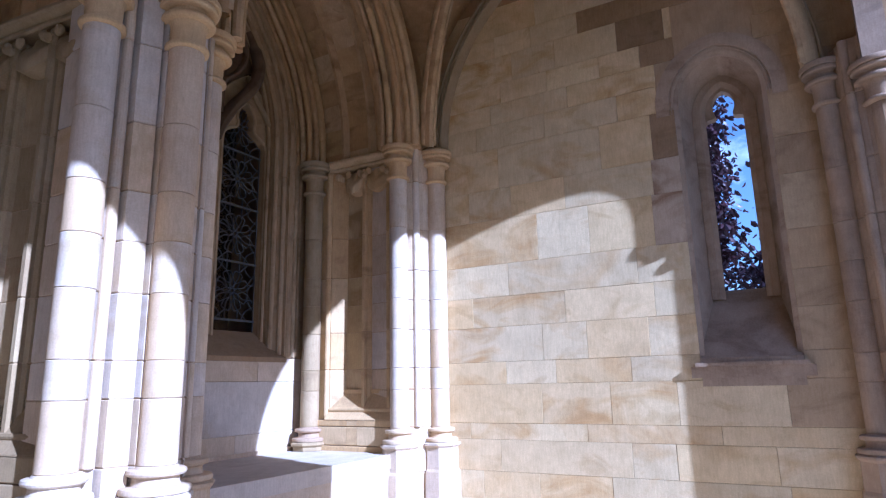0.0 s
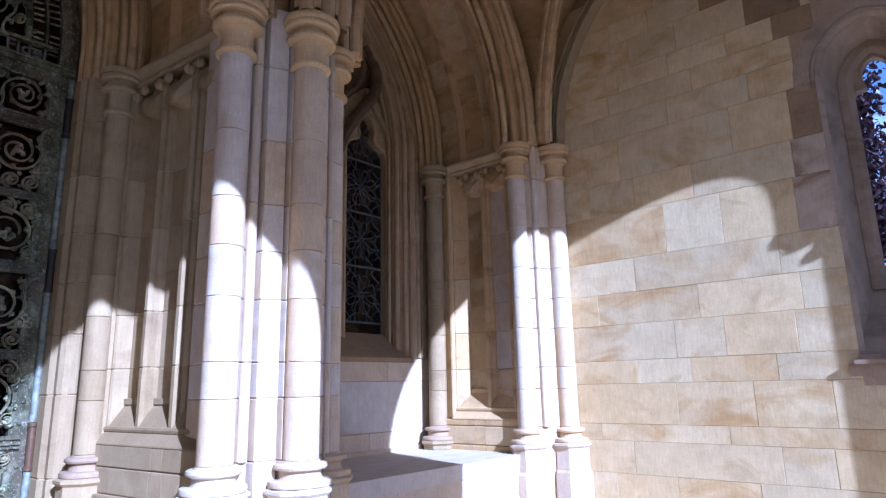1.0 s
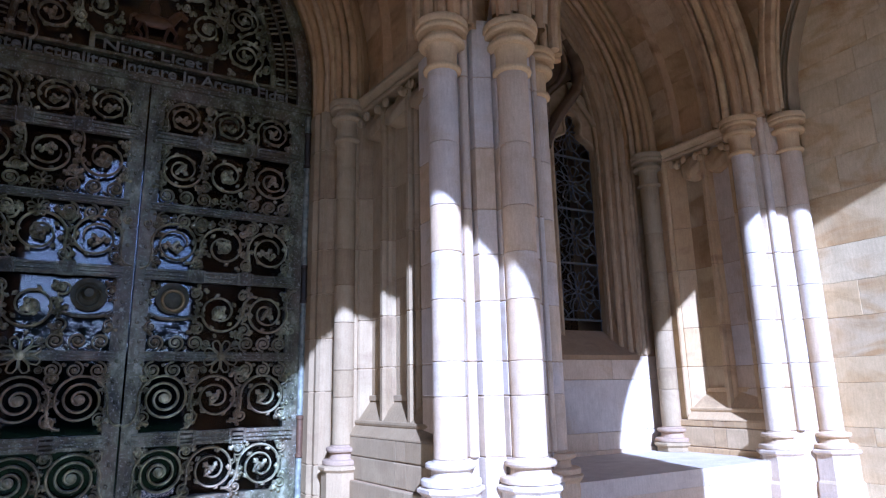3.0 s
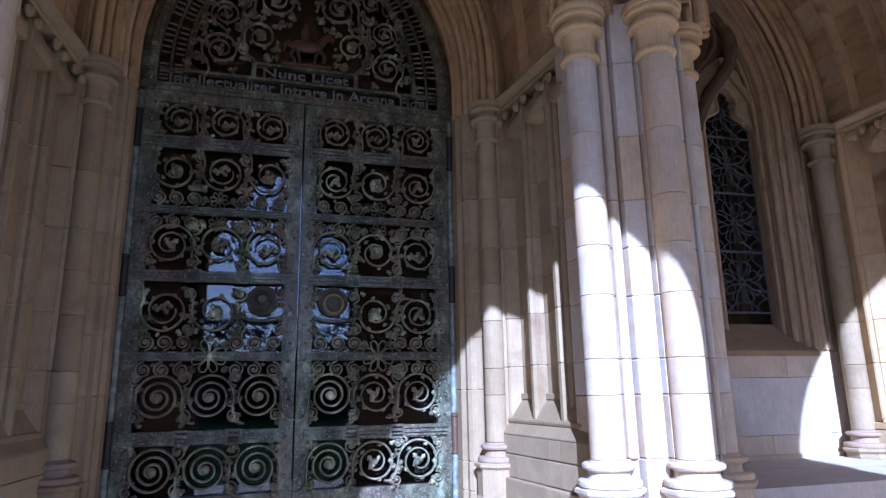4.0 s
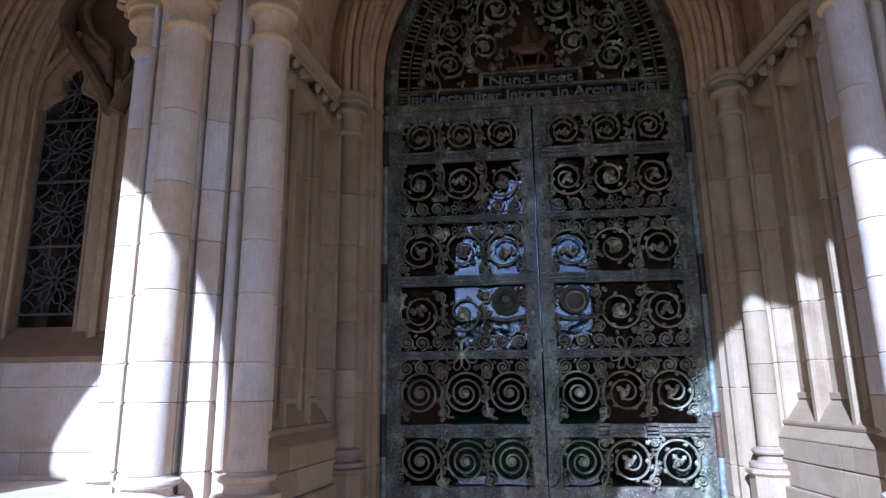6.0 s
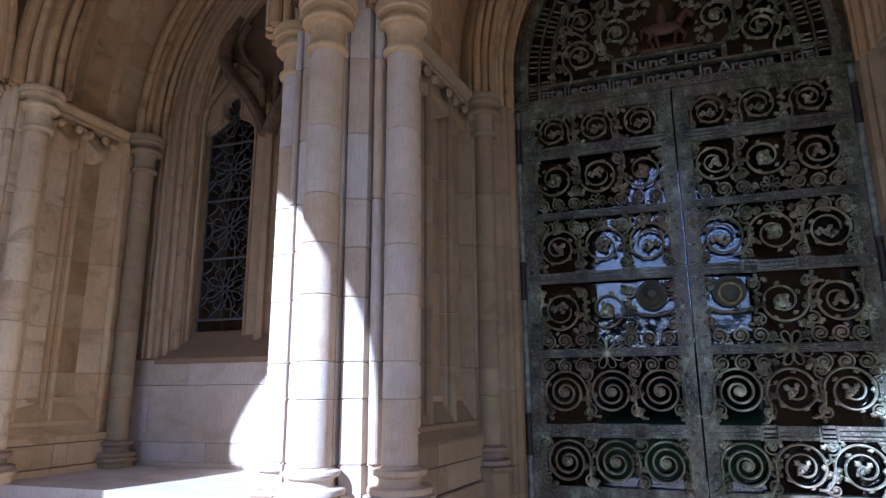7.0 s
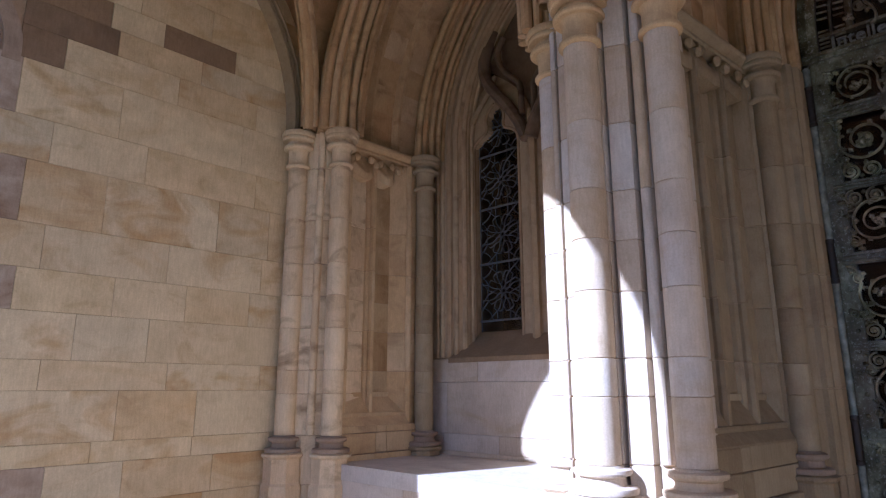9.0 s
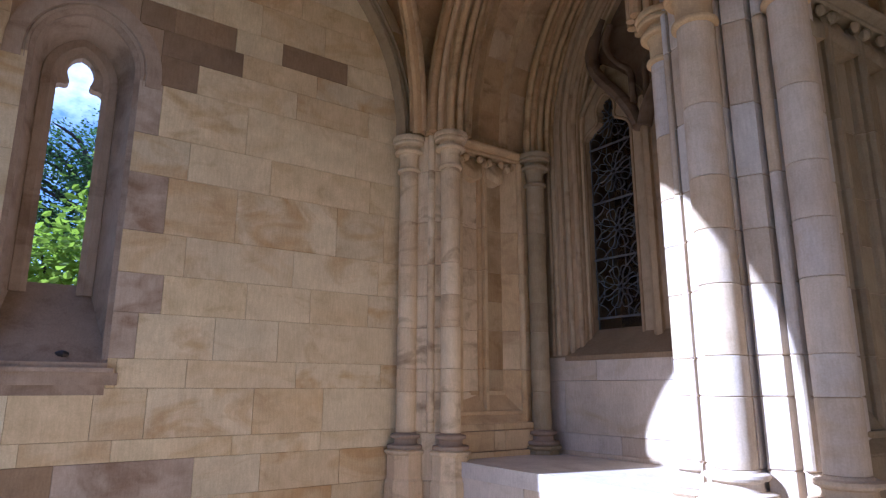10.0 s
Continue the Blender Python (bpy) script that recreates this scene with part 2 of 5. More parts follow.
def arch_wall(x0, x1, z0, z1, y0, y1, openings, n=16):
    """A wall in the x-z plane with pointed openings (cx, half, spring, r, foot) cut through it."""
    pieces, at = [], x0
    for cx, half, spring, r, foot in sorted(openings):
        pieces.append(box(at, cx - half, y0, y1, z0, z1))
        if foot > z0:
            pieces.append(box(cx - half, cx + half, y0, y1, z0, foot))
        line = arch_line(half, spring, r, 0, n)
        for (ua, za), (ub, zb) in zip(line, line[1:]):
            v = [(cx + ua, y0, za), (cx + ub, y0, zb), (cx + ub, y1, zb), (cx + ua, y1, za), (cx + ua, y0, z1), (cx + ub, y0, z1), (cx + ub, y1, z1), (cx + ua, y1, z1)]
            pieces.append((v, [(0, 1, 2, 3), (4, 5, 6, 7), (0, 1, 5, 4), (2, 3, 7, 6)]))
        at = cx + half
    pieces.append(box(at, x1, y0, y1, z0, z1))
    return join(*pieces)


def arch_wall_fill(half, spring, r, y0, y1, foot=0.0):
    """A flat pane that fills a pointed arch."""
    line = arch_line(half, spring, r, 0.0, 20, foot)
    n = len(line)
    v = [(x, y0, z) for x, z in line] + [(x, y1, z) for x, z in line]
    return v, [tuple(range(n)), tuple(range(n, 2 * n))] + [(i, (i + 1) % n, n + (i + 1) % n, n + i) for i in range(n)]


def turned(piece):
    """Swaps x and y, to stand a wall built in the x-z plane along y."""
    return [(y, x, z) for x, y, z in piece[0]], piece[1]


def moulding(width, depth_y, y, rolls=3, out=0.0):
    """A moulded arch section: a run of rolls and hollows over width metres outward, facing -y, with its back at y + depth_y."""
    pts = []
    for k in range(rolls):
        a, b = out + width * k / rolls, out + width * (k + 1) / rolls
        w = b - a
        lift = 0.85 * w * (1 - 0.3 * (k % 2))
        pts += [(a + 0.05 * w, y + 0.95 * w)]
        for i in range(7):
            t = math.pi * i / 6
            pts.append((a + w * (0.5 - 0.36 * math.cos(t)), y + 0.30 * w - lift * math.sin(t) * 0.9))
        pts += [(b - 0.05 * w, y + 0.95 * w)]
    return pts + [(out + width, y + depth_y), (out, y + depth_y)]


# ---- heights of the beds and the common coursing ----
CAP_LOW, CAP_TOP, BENCH = 2.91, 3.20, 0.745
COURSES = [0.93, 1.215, 1.38, 1.68, 1.92, 2.16, 2.50, 2.91]


def capital_profile(r, z=CAP_LOW, top=CAP_TOP):
    h, k = top - z, 0.60 * (r + 0.02)
    rows = [(0.0, -0.01), (0.22, 0.0), (0.34, 0.02), (0.38, 0.05), (0.34, 0.08), (0.22, 0.10), (0.02, 0.102), (0.02, 0.40), (0.08, 0.46), (0.20, 0.505), (0.60, 0.51), (0.74, 0.54), (0.76, 0.575), (0.70, 0.61), (0.58, 0.63),
            (0.24, 0.635), (0.18, 0.66), (0.18, 0.72), (0.28, 0.745), (0.84, 0.75), (0.95, 0.78), (0.95, 0.83), (0.86, 0.86), (1.06, 0.865), (1.10, 0.89), (1.10, 0.955), (1.0, 1.0), (-0.3, 1.004)]
    return [(r + k * a, z + h * b) for a, b in rows]


def base_profile(r, z=0.93):
    k = 0.62 * (r + 0.02)
    rows = [(0.62, -0.13), (0.62, -0.117), (0.98, -0.112), (1.03, -0.100), (0.98, -0.088), (0.84, -0.083), (0.30, -0.081), (0.20, -0.068), (0.20, -0.048), (0.34, -0.041), (0.58, -0.038), (0.66, -0.028), (0.62, -0.016), (0.46, -0.011), (0.12, -0.010), (0.03, 0.0)]
    return [(r + k * a, z + b) for a, b in rows]


def shaft(parent, x, y, r, foot=0.0, sides=8, material=None):
    """A column shaft in drums on a moulded base and a many-sided plinth, with a moulded capital."""
    material = material or DRESSED
    for a, b in zip(COURSES, COURSES[1:]):
        part("drum", mesh_of("drum", *prism(circle(x, y, r), a + 0.0010, b - 0.0010, 0.0028), material, True), parent)
    part("bedding", mesh_of("bedding", *prism(circle(x, y, r - 0.006, 20), COURSES[0], COURSES[-1]), MORTAR, True), parent)
    part("capital", mesh_of("capital", *lathe(capital_profile(r), x, y), OCHRE if material is DRESSED else material, True), parent)
    part("base", mesh_of("base", *lathe(base_profile(r), x, y), SHADE_WEATHERED if material in (STAINED, JAMB) else material, True), parent)
    if foot < 0.79:
        q = r + 0.075
        rings = [(q * 1.0, foot), (q * 1.0, 0.56), (q * 0.98, 0.60), (q * 0.90, 0.62), (q * 0.90, 0.775), (q * 1.03, 0.792), (q * 1.03, 0.806), (q * 0.9, 0.815)]
        part("plinth", mesh_of("plinth", *lathe(rings, x, y, sides, math.pi / sides), material), parent)


def courses(parent, poly, zs, material=None, name="stone"):
    """Stacked stones of one plan, bed on bed, with dark mortar in the beds."""
    cx, cy = sum(q[0] for q in poly) / len(poly), sum(q[1] for q in poly) / len(poly)
    for z in zs[1:-1]:
        inner = []
        for x, y in poly:
            d = max(math.hypot(x - cx, y - cy), 1e-6)
            inner.append((x - (x - cx) / d * 0.007, y - (y - cy) / d * 0.007))
        part("bedding", mesh_of("bedding", *prism(inner, z - 0.004, z + 0.004), MORTAR), parent)
    for a, b in zip(zs, zs[1:]):
        part(name, mesh_of(name, *prism(poly, a + 0.0015, b - 0.0015, 0.005), material or DRESSED), parent)


# ---- ground, floor ----
floor = tagged(part("floor", mesh_of("floor", *box(-4.9, 4.9, -1.4, 4.6, -0.25, -0.004), FLOOR)), "unseen porch floor, coloured warm buff to warm the bounced light", "floor", kind="structure")
ground = tagged(part("ground", mesh_of("ground", [(-900, -900, -0.3), (900, -900, -0.3), (900, 900, -0.3), (-900, 900, -0.3)], [(0, 1, 2, 3)], PAVING)), "flat pale ground outside the porch", "ground", kind="structure")

# ---- side walls with one open lancet each ----
WALL_X, SPRING_W = 4.30, 3.30
LANCET = {1: (0.285, 0.30, 3.20, 0.35), -1: (0.25, 0.30, 3.20, 0.35)}          # centre along the wall, half width, spring, radius, on the inner face
WALL_BEDS = [0.0, 0.40, 0.60, 0.83, 0.95, 1.24, 1.41, 1.68, 1.92, 2.18, 2.55, 2.81, 3.16, 3.37, 3.55, 3.73, 3.98, 4.17, 4.45, 4.70, 5.00]


def side_wall(sx, name, label):
    cy, half, spring, r = LANCET[sx]
    body = turned(arch_wall(-0.75, 2.75, 0.0, 5.6, WALL_X + 0.009, WALL_X + 0.75, [(cy, half - 0.002, spring, r, 1.28)]))
    return tagged(part(name, mesh_of(name, *mirror(body, sx), MORTAR)), label, "wall", kind="structure")


wall_east = side_wall(1, "wall_east", "ashlar side wall of mottled buff sandstone, sunlit low down")
wall_west = side_wall(-1, "wall_west", "ashlar side wall of stained buff sandstone in shade")


def lancet(sx, name):
    """The splayed reveal, steep sill, moulded and cusped frame and projecting ledge of the open side window."""
    cy, half, spring, r = LANCET[sx]
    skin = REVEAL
    win = empty(name, "open lancet window with a cusped trefoil head, no glass", "window", kind="structure")
    inner = arch_line(half, spring, r, 0, 14, 1.28)
    outer = arch_line(0.215, spring, 0.30, 0, 14, 1.72)
    k = len(inner)
    v = [(WALL_X + 0.005, cy + u, z) for u, z in inner] + [(WALL_X + 0.36, cy + u, z) for u, z in outer]
    v += [(WALL_X + 0.03, cy + u * 1.05, z) for u, z in inner]
    f = [(i, i + 1, k + i + 1, k + i) for i in range(k - 1)]
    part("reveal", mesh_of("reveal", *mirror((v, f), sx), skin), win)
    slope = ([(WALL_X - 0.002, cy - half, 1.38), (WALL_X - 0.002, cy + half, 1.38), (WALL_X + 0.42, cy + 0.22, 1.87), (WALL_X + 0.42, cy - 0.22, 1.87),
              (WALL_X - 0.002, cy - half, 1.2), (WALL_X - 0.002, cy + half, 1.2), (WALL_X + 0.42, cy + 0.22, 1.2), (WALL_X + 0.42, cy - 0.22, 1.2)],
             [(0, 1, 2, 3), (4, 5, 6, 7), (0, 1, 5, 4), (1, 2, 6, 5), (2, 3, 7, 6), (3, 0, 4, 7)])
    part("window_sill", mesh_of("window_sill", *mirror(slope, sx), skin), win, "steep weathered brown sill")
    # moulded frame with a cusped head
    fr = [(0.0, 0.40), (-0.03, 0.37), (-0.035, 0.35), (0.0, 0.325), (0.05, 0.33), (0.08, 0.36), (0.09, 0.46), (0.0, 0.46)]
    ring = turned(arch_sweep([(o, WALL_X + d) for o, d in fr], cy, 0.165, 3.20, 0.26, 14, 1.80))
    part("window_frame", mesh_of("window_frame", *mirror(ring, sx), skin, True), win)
    plate = []
    hole = [(0.150, 1.86), (0.150, 3.085), (0.146, 3.13), (0.132, 3.158), (0.108, 3.170), (0.082, 3.170), (0.064, 3.180), (0.060, 3.195), (0.068, 3.220), (0.077, 3.25), (0.078, 3.285), (0.070, 3.320), (0.052, 3.350), (0.028, 3.370), (0.0, 3.382)]
    head = [(0.215, 1.86), (0.215, 3.085), (0.215, 3.13), (0.215, 3.16), (0.214, 3.2), (0.211, 3.225), (0.205, 3.25), (0.2, 3.27), (0.19, 3.30), (0.178, 3.33), (0.16, 3.365), (0.135, 3.40), (0.10, 3.435), (0.055, 3.465), (0.0, 3.49)]
    for s in (-1, 1):
        for (a, b), (c, d) in zip(zip(hole, hole[1:]), zip(head, head[1:])):
            q = [(WALL_X + dx, cy + s * u, z) for dx in (0.37, 0.45) for u, z in (a, b, d, c)]
            plate.append((q, [(0, 1, 2, 3), (4, 5, 6, 7), (0, 1, 5, 4), (2, 3, 7, 6), (1, 2, 6, 5), (3, 0, 4, 7)]))
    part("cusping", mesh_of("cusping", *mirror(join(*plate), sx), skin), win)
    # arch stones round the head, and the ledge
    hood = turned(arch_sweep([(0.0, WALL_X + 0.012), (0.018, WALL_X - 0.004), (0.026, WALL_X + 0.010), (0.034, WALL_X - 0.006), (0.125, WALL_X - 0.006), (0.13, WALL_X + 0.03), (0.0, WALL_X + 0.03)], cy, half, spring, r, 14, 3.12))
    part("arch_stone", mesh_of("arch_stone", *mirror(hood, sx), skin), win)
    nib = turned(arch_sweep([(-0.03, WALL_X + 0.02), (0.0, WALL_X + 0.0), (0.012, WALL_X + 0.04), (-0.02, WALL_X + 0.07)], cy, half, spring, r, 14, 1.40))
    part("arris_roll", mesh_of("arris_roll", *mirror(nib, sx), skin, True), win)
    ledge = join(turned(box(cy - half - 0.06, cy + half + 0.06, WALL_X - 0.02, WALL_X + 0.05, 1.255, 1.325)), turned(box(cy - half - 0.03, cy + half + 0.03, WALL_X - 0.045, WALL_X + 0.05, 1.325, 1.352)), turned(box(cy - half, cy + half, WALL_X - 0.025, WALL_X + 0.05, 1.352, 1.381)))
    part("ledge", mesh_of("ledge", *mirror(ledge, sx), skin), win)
    return win


window_1 = lancet(1, "window_1")
window_2 = lancet(-1, "window_2")

# ---- the inner front: three deep arched bays; the middle one holds the doors ----
MID_R, SIDE_R = 0.52, 0.95           # how far each arch's centre lies past the axis


def pier(sx, group="clustered piers"):
    """Three big shafts round a moulded core, between two bays."""
    p = empty("clustered_pier", "clustered pier of three pale limestone shafts with ringed capitals", "pier", group)
    core = [(1.365, 3.02), (1.365, 2.74), (1.395, 2.72), (1.42, 2.69), (1.425, 2.66), (1.475, 2.655), (1.479, 2.70), (1.490, 2.70), (1.493, 2.622), (1.583, 2.582), (1.586, 2.63), (1.598, 2.63), (1.602, 2.565), (1.745, 2.56), (1.757, 2.57), (1.761, 2.63), (1.773, 2.63), (1.776, 2.577), (1.866, 2.598), (1.869, 2.65), (1.880, 2.65), (1.884, 2.603), (1.915, 2.63), (1.92, 2.68), (1.945, 2.76), (2.0, 2.80), (2.0, 3.02)]
    courses(p, [(x * sx, y) for x, y in core], [0.0, 0.60, 0.93, 1.215, 1.38, 1.68, 1.92, 2.16, 2.50, 2.91, 3.26])
    for x, y, r in ((1.450, 2.655, 0.026), (1.900, 2.615, 0.018)):
        courses(p, circle(x * sx, y, r, 14), [0.93, 1.38, 2.16, 2.91, 3.26], name="roll")
    shaft(p, 1.330 * sx, 2.674, 0.081)
    shaft(p, 1.680 * sx, 2.520, 0.084)
    shaft(p, 1.968 * sx, 2.708, 0.078)
    return p


def corner(sx, name="corner_shafts", back=1.0):
    """A pair of shafts where the side wall meets a bay; back=-1 turns it round for the front of the porch."""
    p = empty(name, "pair of stained sandstone wall shafts with ringed capitals", "shafts", "wall shafts")
    # the front pair gets the darker stone, shade put into its colour
    skin = SHADE_WEATHERED if back < 0 else STAINED if sx < 0 else DRESSED

    def at(x, y):
        return (x * sx, y if back > 0 else 2.19 - y)
    core = [(4.05, 3.1), (4.01, 2.81), (3.985, 2.77), (3.99, 2.73), (4.02, 2.70), (4.03, 2.67), (4.10, 2.60), (4.14, 2.59), (4.17, 2.57), (4.19, 2.56), (4.32, 2.545), (4.7, 2.545), (4.7, 3.1)]
    courses(p, [at(*c) for c in core], [0.0, 0.60, 0.93, 1.215, 1.38, 1.68, 1.92, 2.16, 2.50, 2.91, 3.26], skin)
    courses(p, circle(*at(4.055, 2.64), 0.028, 14), [0.93, 1.38, 2.16, 2.91, 3.26], skin, "roll")
    if back > 0:
        shaft(p, *at(3.939, 2.739), 0.073, material=skin)
    shaft(p, *at(4.215, 2.535), 0.075, material=skin)
    return p


pier(1), pier(-1)
corner(1), corner(-1)


def leaf_hood(half):
    """A panel's head: one broad drooping leaf with three lobes, in (along, out, height)."""
    v, cols, rows = [], 24, 12
    for q in range(cols + 1):
        u = 2 * q / cols - 1
        lobe = 0.5 + 0.5 * math.cos(3 * math.pi * u)
        for k in range(rows + 1):
            t = k / rows
            wide = 0.62 + 0.38 * math.sin(0.5 * math.pi * min(1.0, 1.4 * t))
            out = -0.062 + 0.080 * math.sin(0.62 * math.pi * t) * (1 - 0.5 * u * u) + 0.010 * lobe * t - 0.008 * math.exp(-60 * u * u) * t
            out += 0.014 * math.sin(9 * t + 4 * abs(u)) * (1 - t)
            v.append((half * u * wide, out, 3.10 - t * (0.205 + 0.010 * lobe - 0.060 * u * u)))
        v.append((half * u, -0.080, 2.880 + 0.055 * u * u))
    m = rows + 2
    return v, [(q * m + k, q * m + k + 1, q * m + m + k + 1, q * m + m + k) for q in range(cols) for k in range(rows + 1)]


def leaf_bud(u, out, z, r, turn):
    """A curled bud of four ridges, in (along, out, height)."""
    v, n, m = [], 12, 7
    for i in range(m + 1):
        for k in range(n):
            th, ph = math.pi * i / m, 2 * math.pi * k / n
            q = r * (1 + 0.22 * math.cos(4 * ph + turn)) * math.sin(th)
            v.append((u + q * math.cos(ph), out + 0.9 * q * math.sin(ph), z + 1.25 * r * math.cos(th)))
    return v, [(i * n + k, i * n + (k + 1) % n, (i + 1) * n + (k + 1) % n, (i + 1) * n + k) for i in range(m) for k in range(n)]


def jamb(sx, a, b, posts, end, name, foot, skin):
    """A splayed jamb from a to b in plan: sunk panels between slim posts, leafy heads under a string, weathered sills, plain stones below.
    posts: their places along it; end: where the last panel's splay meets the face; foot: the beds of the plain stones."""
    j = empty(name, "panelled stone jamb with carved leafy heads and a sloping sill", "jamb", "panelled jambs")
    length = math.hypot(b[0] - a[0], b[1] - a[1])
    ux, uy = (b[0] - a[0]) / length, (b[1] - a[1]) / length

    def at(u, d):
        return ((a[0] + ux * u - uy * d) * sx, a[1] + uy * u + ux * d)

    def placed(piece):
        return [(*at(u, d), z) for u, d, z in piece[0]], piece[1]

    def run(profile, u0, u1):
        n = len(profile)
        v = [(*at(u, d), z) for u in (u0, u1) for d, z in profile]
        return v, [tuple(range(n)), tuple(range(n, 2 * n))] + [(i, (i + 1) % n, n + (i + 1) % n, n + i) for i in range(n)]

    deep, zs = -0.080, [1.205, 1.385, 1.69, 1.92, 2.16, 2.51, 3.10]
    for k, (p, q) in enumerate(zip(posts, posts[1:])):
        courses(j, [at(p, deep), at(q, deep), at(q, deep - 0.12), at(p, deep - 0.12)], zs, PANEL if skin is OCHRE else skin, "panel_stone")
        mid, half = 0.5 * (p + q), 0.5 * (q - p) - 0.012
        hood = leaf_hood(half)
        part("leaf_hood", mesh_of("leaf_hood", *placed(([(mid + u, d, z) for u, d, z in hood[0]], hood[1])), skin, True), j)
        part("sill_band", mesh_of("sill_band", *run([(deep - 0.05, 1.19), (deep + 0.016, 1.19), (deep + 0.018, 1.222), (deep - 0.05, 1.228)], p, q), skin), j)
    for k, p in enumerate(posts):
        for u, out, z, r in ((p - 0.050, -0.005, 3.075, 0.026), (p + 0.048, 0.0, 3.065, 0.028), (p, 0.012, 3.035, 0.024)):
            part("leaf_bud", mesh_of("leaf_bud", *placed(leaf_bud(u, out, z, r, 1.3 * k + u * 40)), skin, True), j)
        if k < len(posts) - 1:
            plan = [(p - 0.040, deep), (p - 0.034, deep + 0.024), (p - 0.016, -0.042), (p - 0.020, -0.022), (p - 0.013, 0.0), (p + 0.013, 0.0), (p + 0.020, -0.022), (p + 0.016, -0.042), (p + 0.034, deep + 0.024), (p + 0.040, deep)]
            courses(j, [at(*c) for c in plan], [1.05, 1.385, 1.69, 2.16, 2.51, 3.10], skin, "upright")
    last = posts[-1]
    courses(j, [at(last - 0.005, deep), at(end - 0.012, -0.008), at(end, 0.0), at(end + 0.13, 0.0), at(end + 0.13, deep - 0.12), at(last - 0.005, deep - 0.12)], [0.985, 1.385, 1.69, 2.16, 2.51, 3.12], skin, "end_stone")
    courses(j, [at(end + 0.035 + 0.026 * math.cos(k * math.pi / 6), 0.002 + 0.026 * math.sin(k * math.pi / 6)) for k in range(12)], [0.99, 1.385, 2.16, 3.12], skin, "roll")
    sill = [(deep - 0.1, 1.20), (deep, 1.20), (-0.004, 1.078), (0.010, 1.074), (0.013, 1.062), (0.010, 1.050), (0.006, 1.046), (0.050, 0.992), (0.052, 0.984), (deep - 0.1, 0.984)]
    part("sill", mesh_of("sill", *run(sill, -0.08, end + 0.015), skin), j, "double-sloped weathered sill")
    for z0, z1, d in foot:
        cuts = [-0.14, 0.16 + 0.11 * z1, 0.46 - 0.1 * z1, end + 0.12]
        for p, q in zip(cuts, cuts[1:]):
            courses(j, [at(p + 0.0015, d), at(q - 0.0015, d), at(q - 0.0015, deep - 0.1), at(p + 0.0015, deep - 0.1)], [z0, z1], skin, "foot_stone")
        part("bedding", mesh_of("bedding", *run([(d - 0.008, z0), (d - 0.008, z1), (deep - 0.1, z1), (deep - 0.1, z0)], -0.14, end + 0.12), MORTAR), j)
    string = [(-0.17, 3.118), (-0.004, 3.118), (0.006, 3.126), (0.006, 3.142), (-0.004, 3.150), (0.012, 3.158), (0.036, 3.172), (0.044, 3.184), (0.044, 3.200), (0.030, 3.216), (-0.17, 3.217)]
    part("string_course", mesh_of("string_course", *run(string, -0.12, end + 0.14), skin), j)
    return j


for sx in (1, -1):
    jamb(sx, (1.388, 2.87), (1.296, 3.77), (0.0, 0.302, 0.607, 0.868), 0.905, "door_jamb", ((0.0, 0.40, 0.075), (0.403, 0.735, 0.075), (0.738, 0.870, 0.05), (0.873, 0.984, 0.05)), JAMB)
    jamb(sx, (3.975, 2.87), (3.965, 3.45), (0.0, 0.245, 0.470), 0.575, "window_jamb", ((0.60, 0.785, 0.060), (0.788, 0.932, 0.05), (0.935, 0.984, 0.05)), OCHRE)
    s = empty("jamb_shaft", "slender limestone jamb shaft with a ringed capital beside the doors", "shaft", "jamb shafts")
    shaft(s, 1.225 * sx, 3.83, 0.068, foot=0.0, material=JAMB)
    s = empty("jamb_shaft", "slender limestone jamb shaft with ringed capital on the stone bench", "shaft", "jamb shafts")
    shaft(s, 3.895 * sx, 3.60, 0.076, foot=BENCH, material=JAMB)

# masses behind the jambs
for sx in (1, -1):
    mass = mirror(join(box(1.46, 2.02, 2.80, 4.6, 0, 3.2), box(4.11, 4.9, 2.80, 4.6, 0, 3.2)), sx)
    tagged(part("wall_core", mesh_of("wall_core", *mass, MORTAR)), "stone mass of the wall behind the jambs", "wall", kind="structure")

# door reveal beside the jamb shafts
for sx in (1, -1):
    rv = empty("door_reveal", "moulded stone reveal beside the bronze doors", "reveal", "door reveals")
    poly = [(1.46, 3.74), (1.33, 3.78), (1.315, 3.90), (1.20, 3.925), (1.18, 3.96), (1.15, 3.985), (1.12, 3.985), (1.10, 4.01), (1.10, 4.05), (1.075, 4.08), (1.075, 4.30), (1.46, 4.30)]
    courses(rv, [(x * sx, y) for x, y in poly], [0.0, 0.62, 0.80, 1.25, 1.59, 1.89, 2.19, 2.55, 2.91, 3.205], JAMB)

# ---- arches over the bays ----
def rolled_arch(parent, rolls, core, cx, half, extra, spring, foot, material, name="roll"):
    """An arch order: round rolls (outward, y, radius) before a plain core section, each swept round the arch."""
    for off, y, rad in rolls:
        ring = [(off + rad * math.cos(2 * math.pi * k / 9), y + rad * math.sin(2 * math.pi * k / 9)) for k in range(9)]
        part(name, mesh_of(name, *arch_sweep(ring, cx, half, spring, half + extra, 20, foot), material, True), parent)
    part("core", mesh_of("core", *arch_sweep(core, cx, half, spring, half + extra, 20, foot), material), parent)


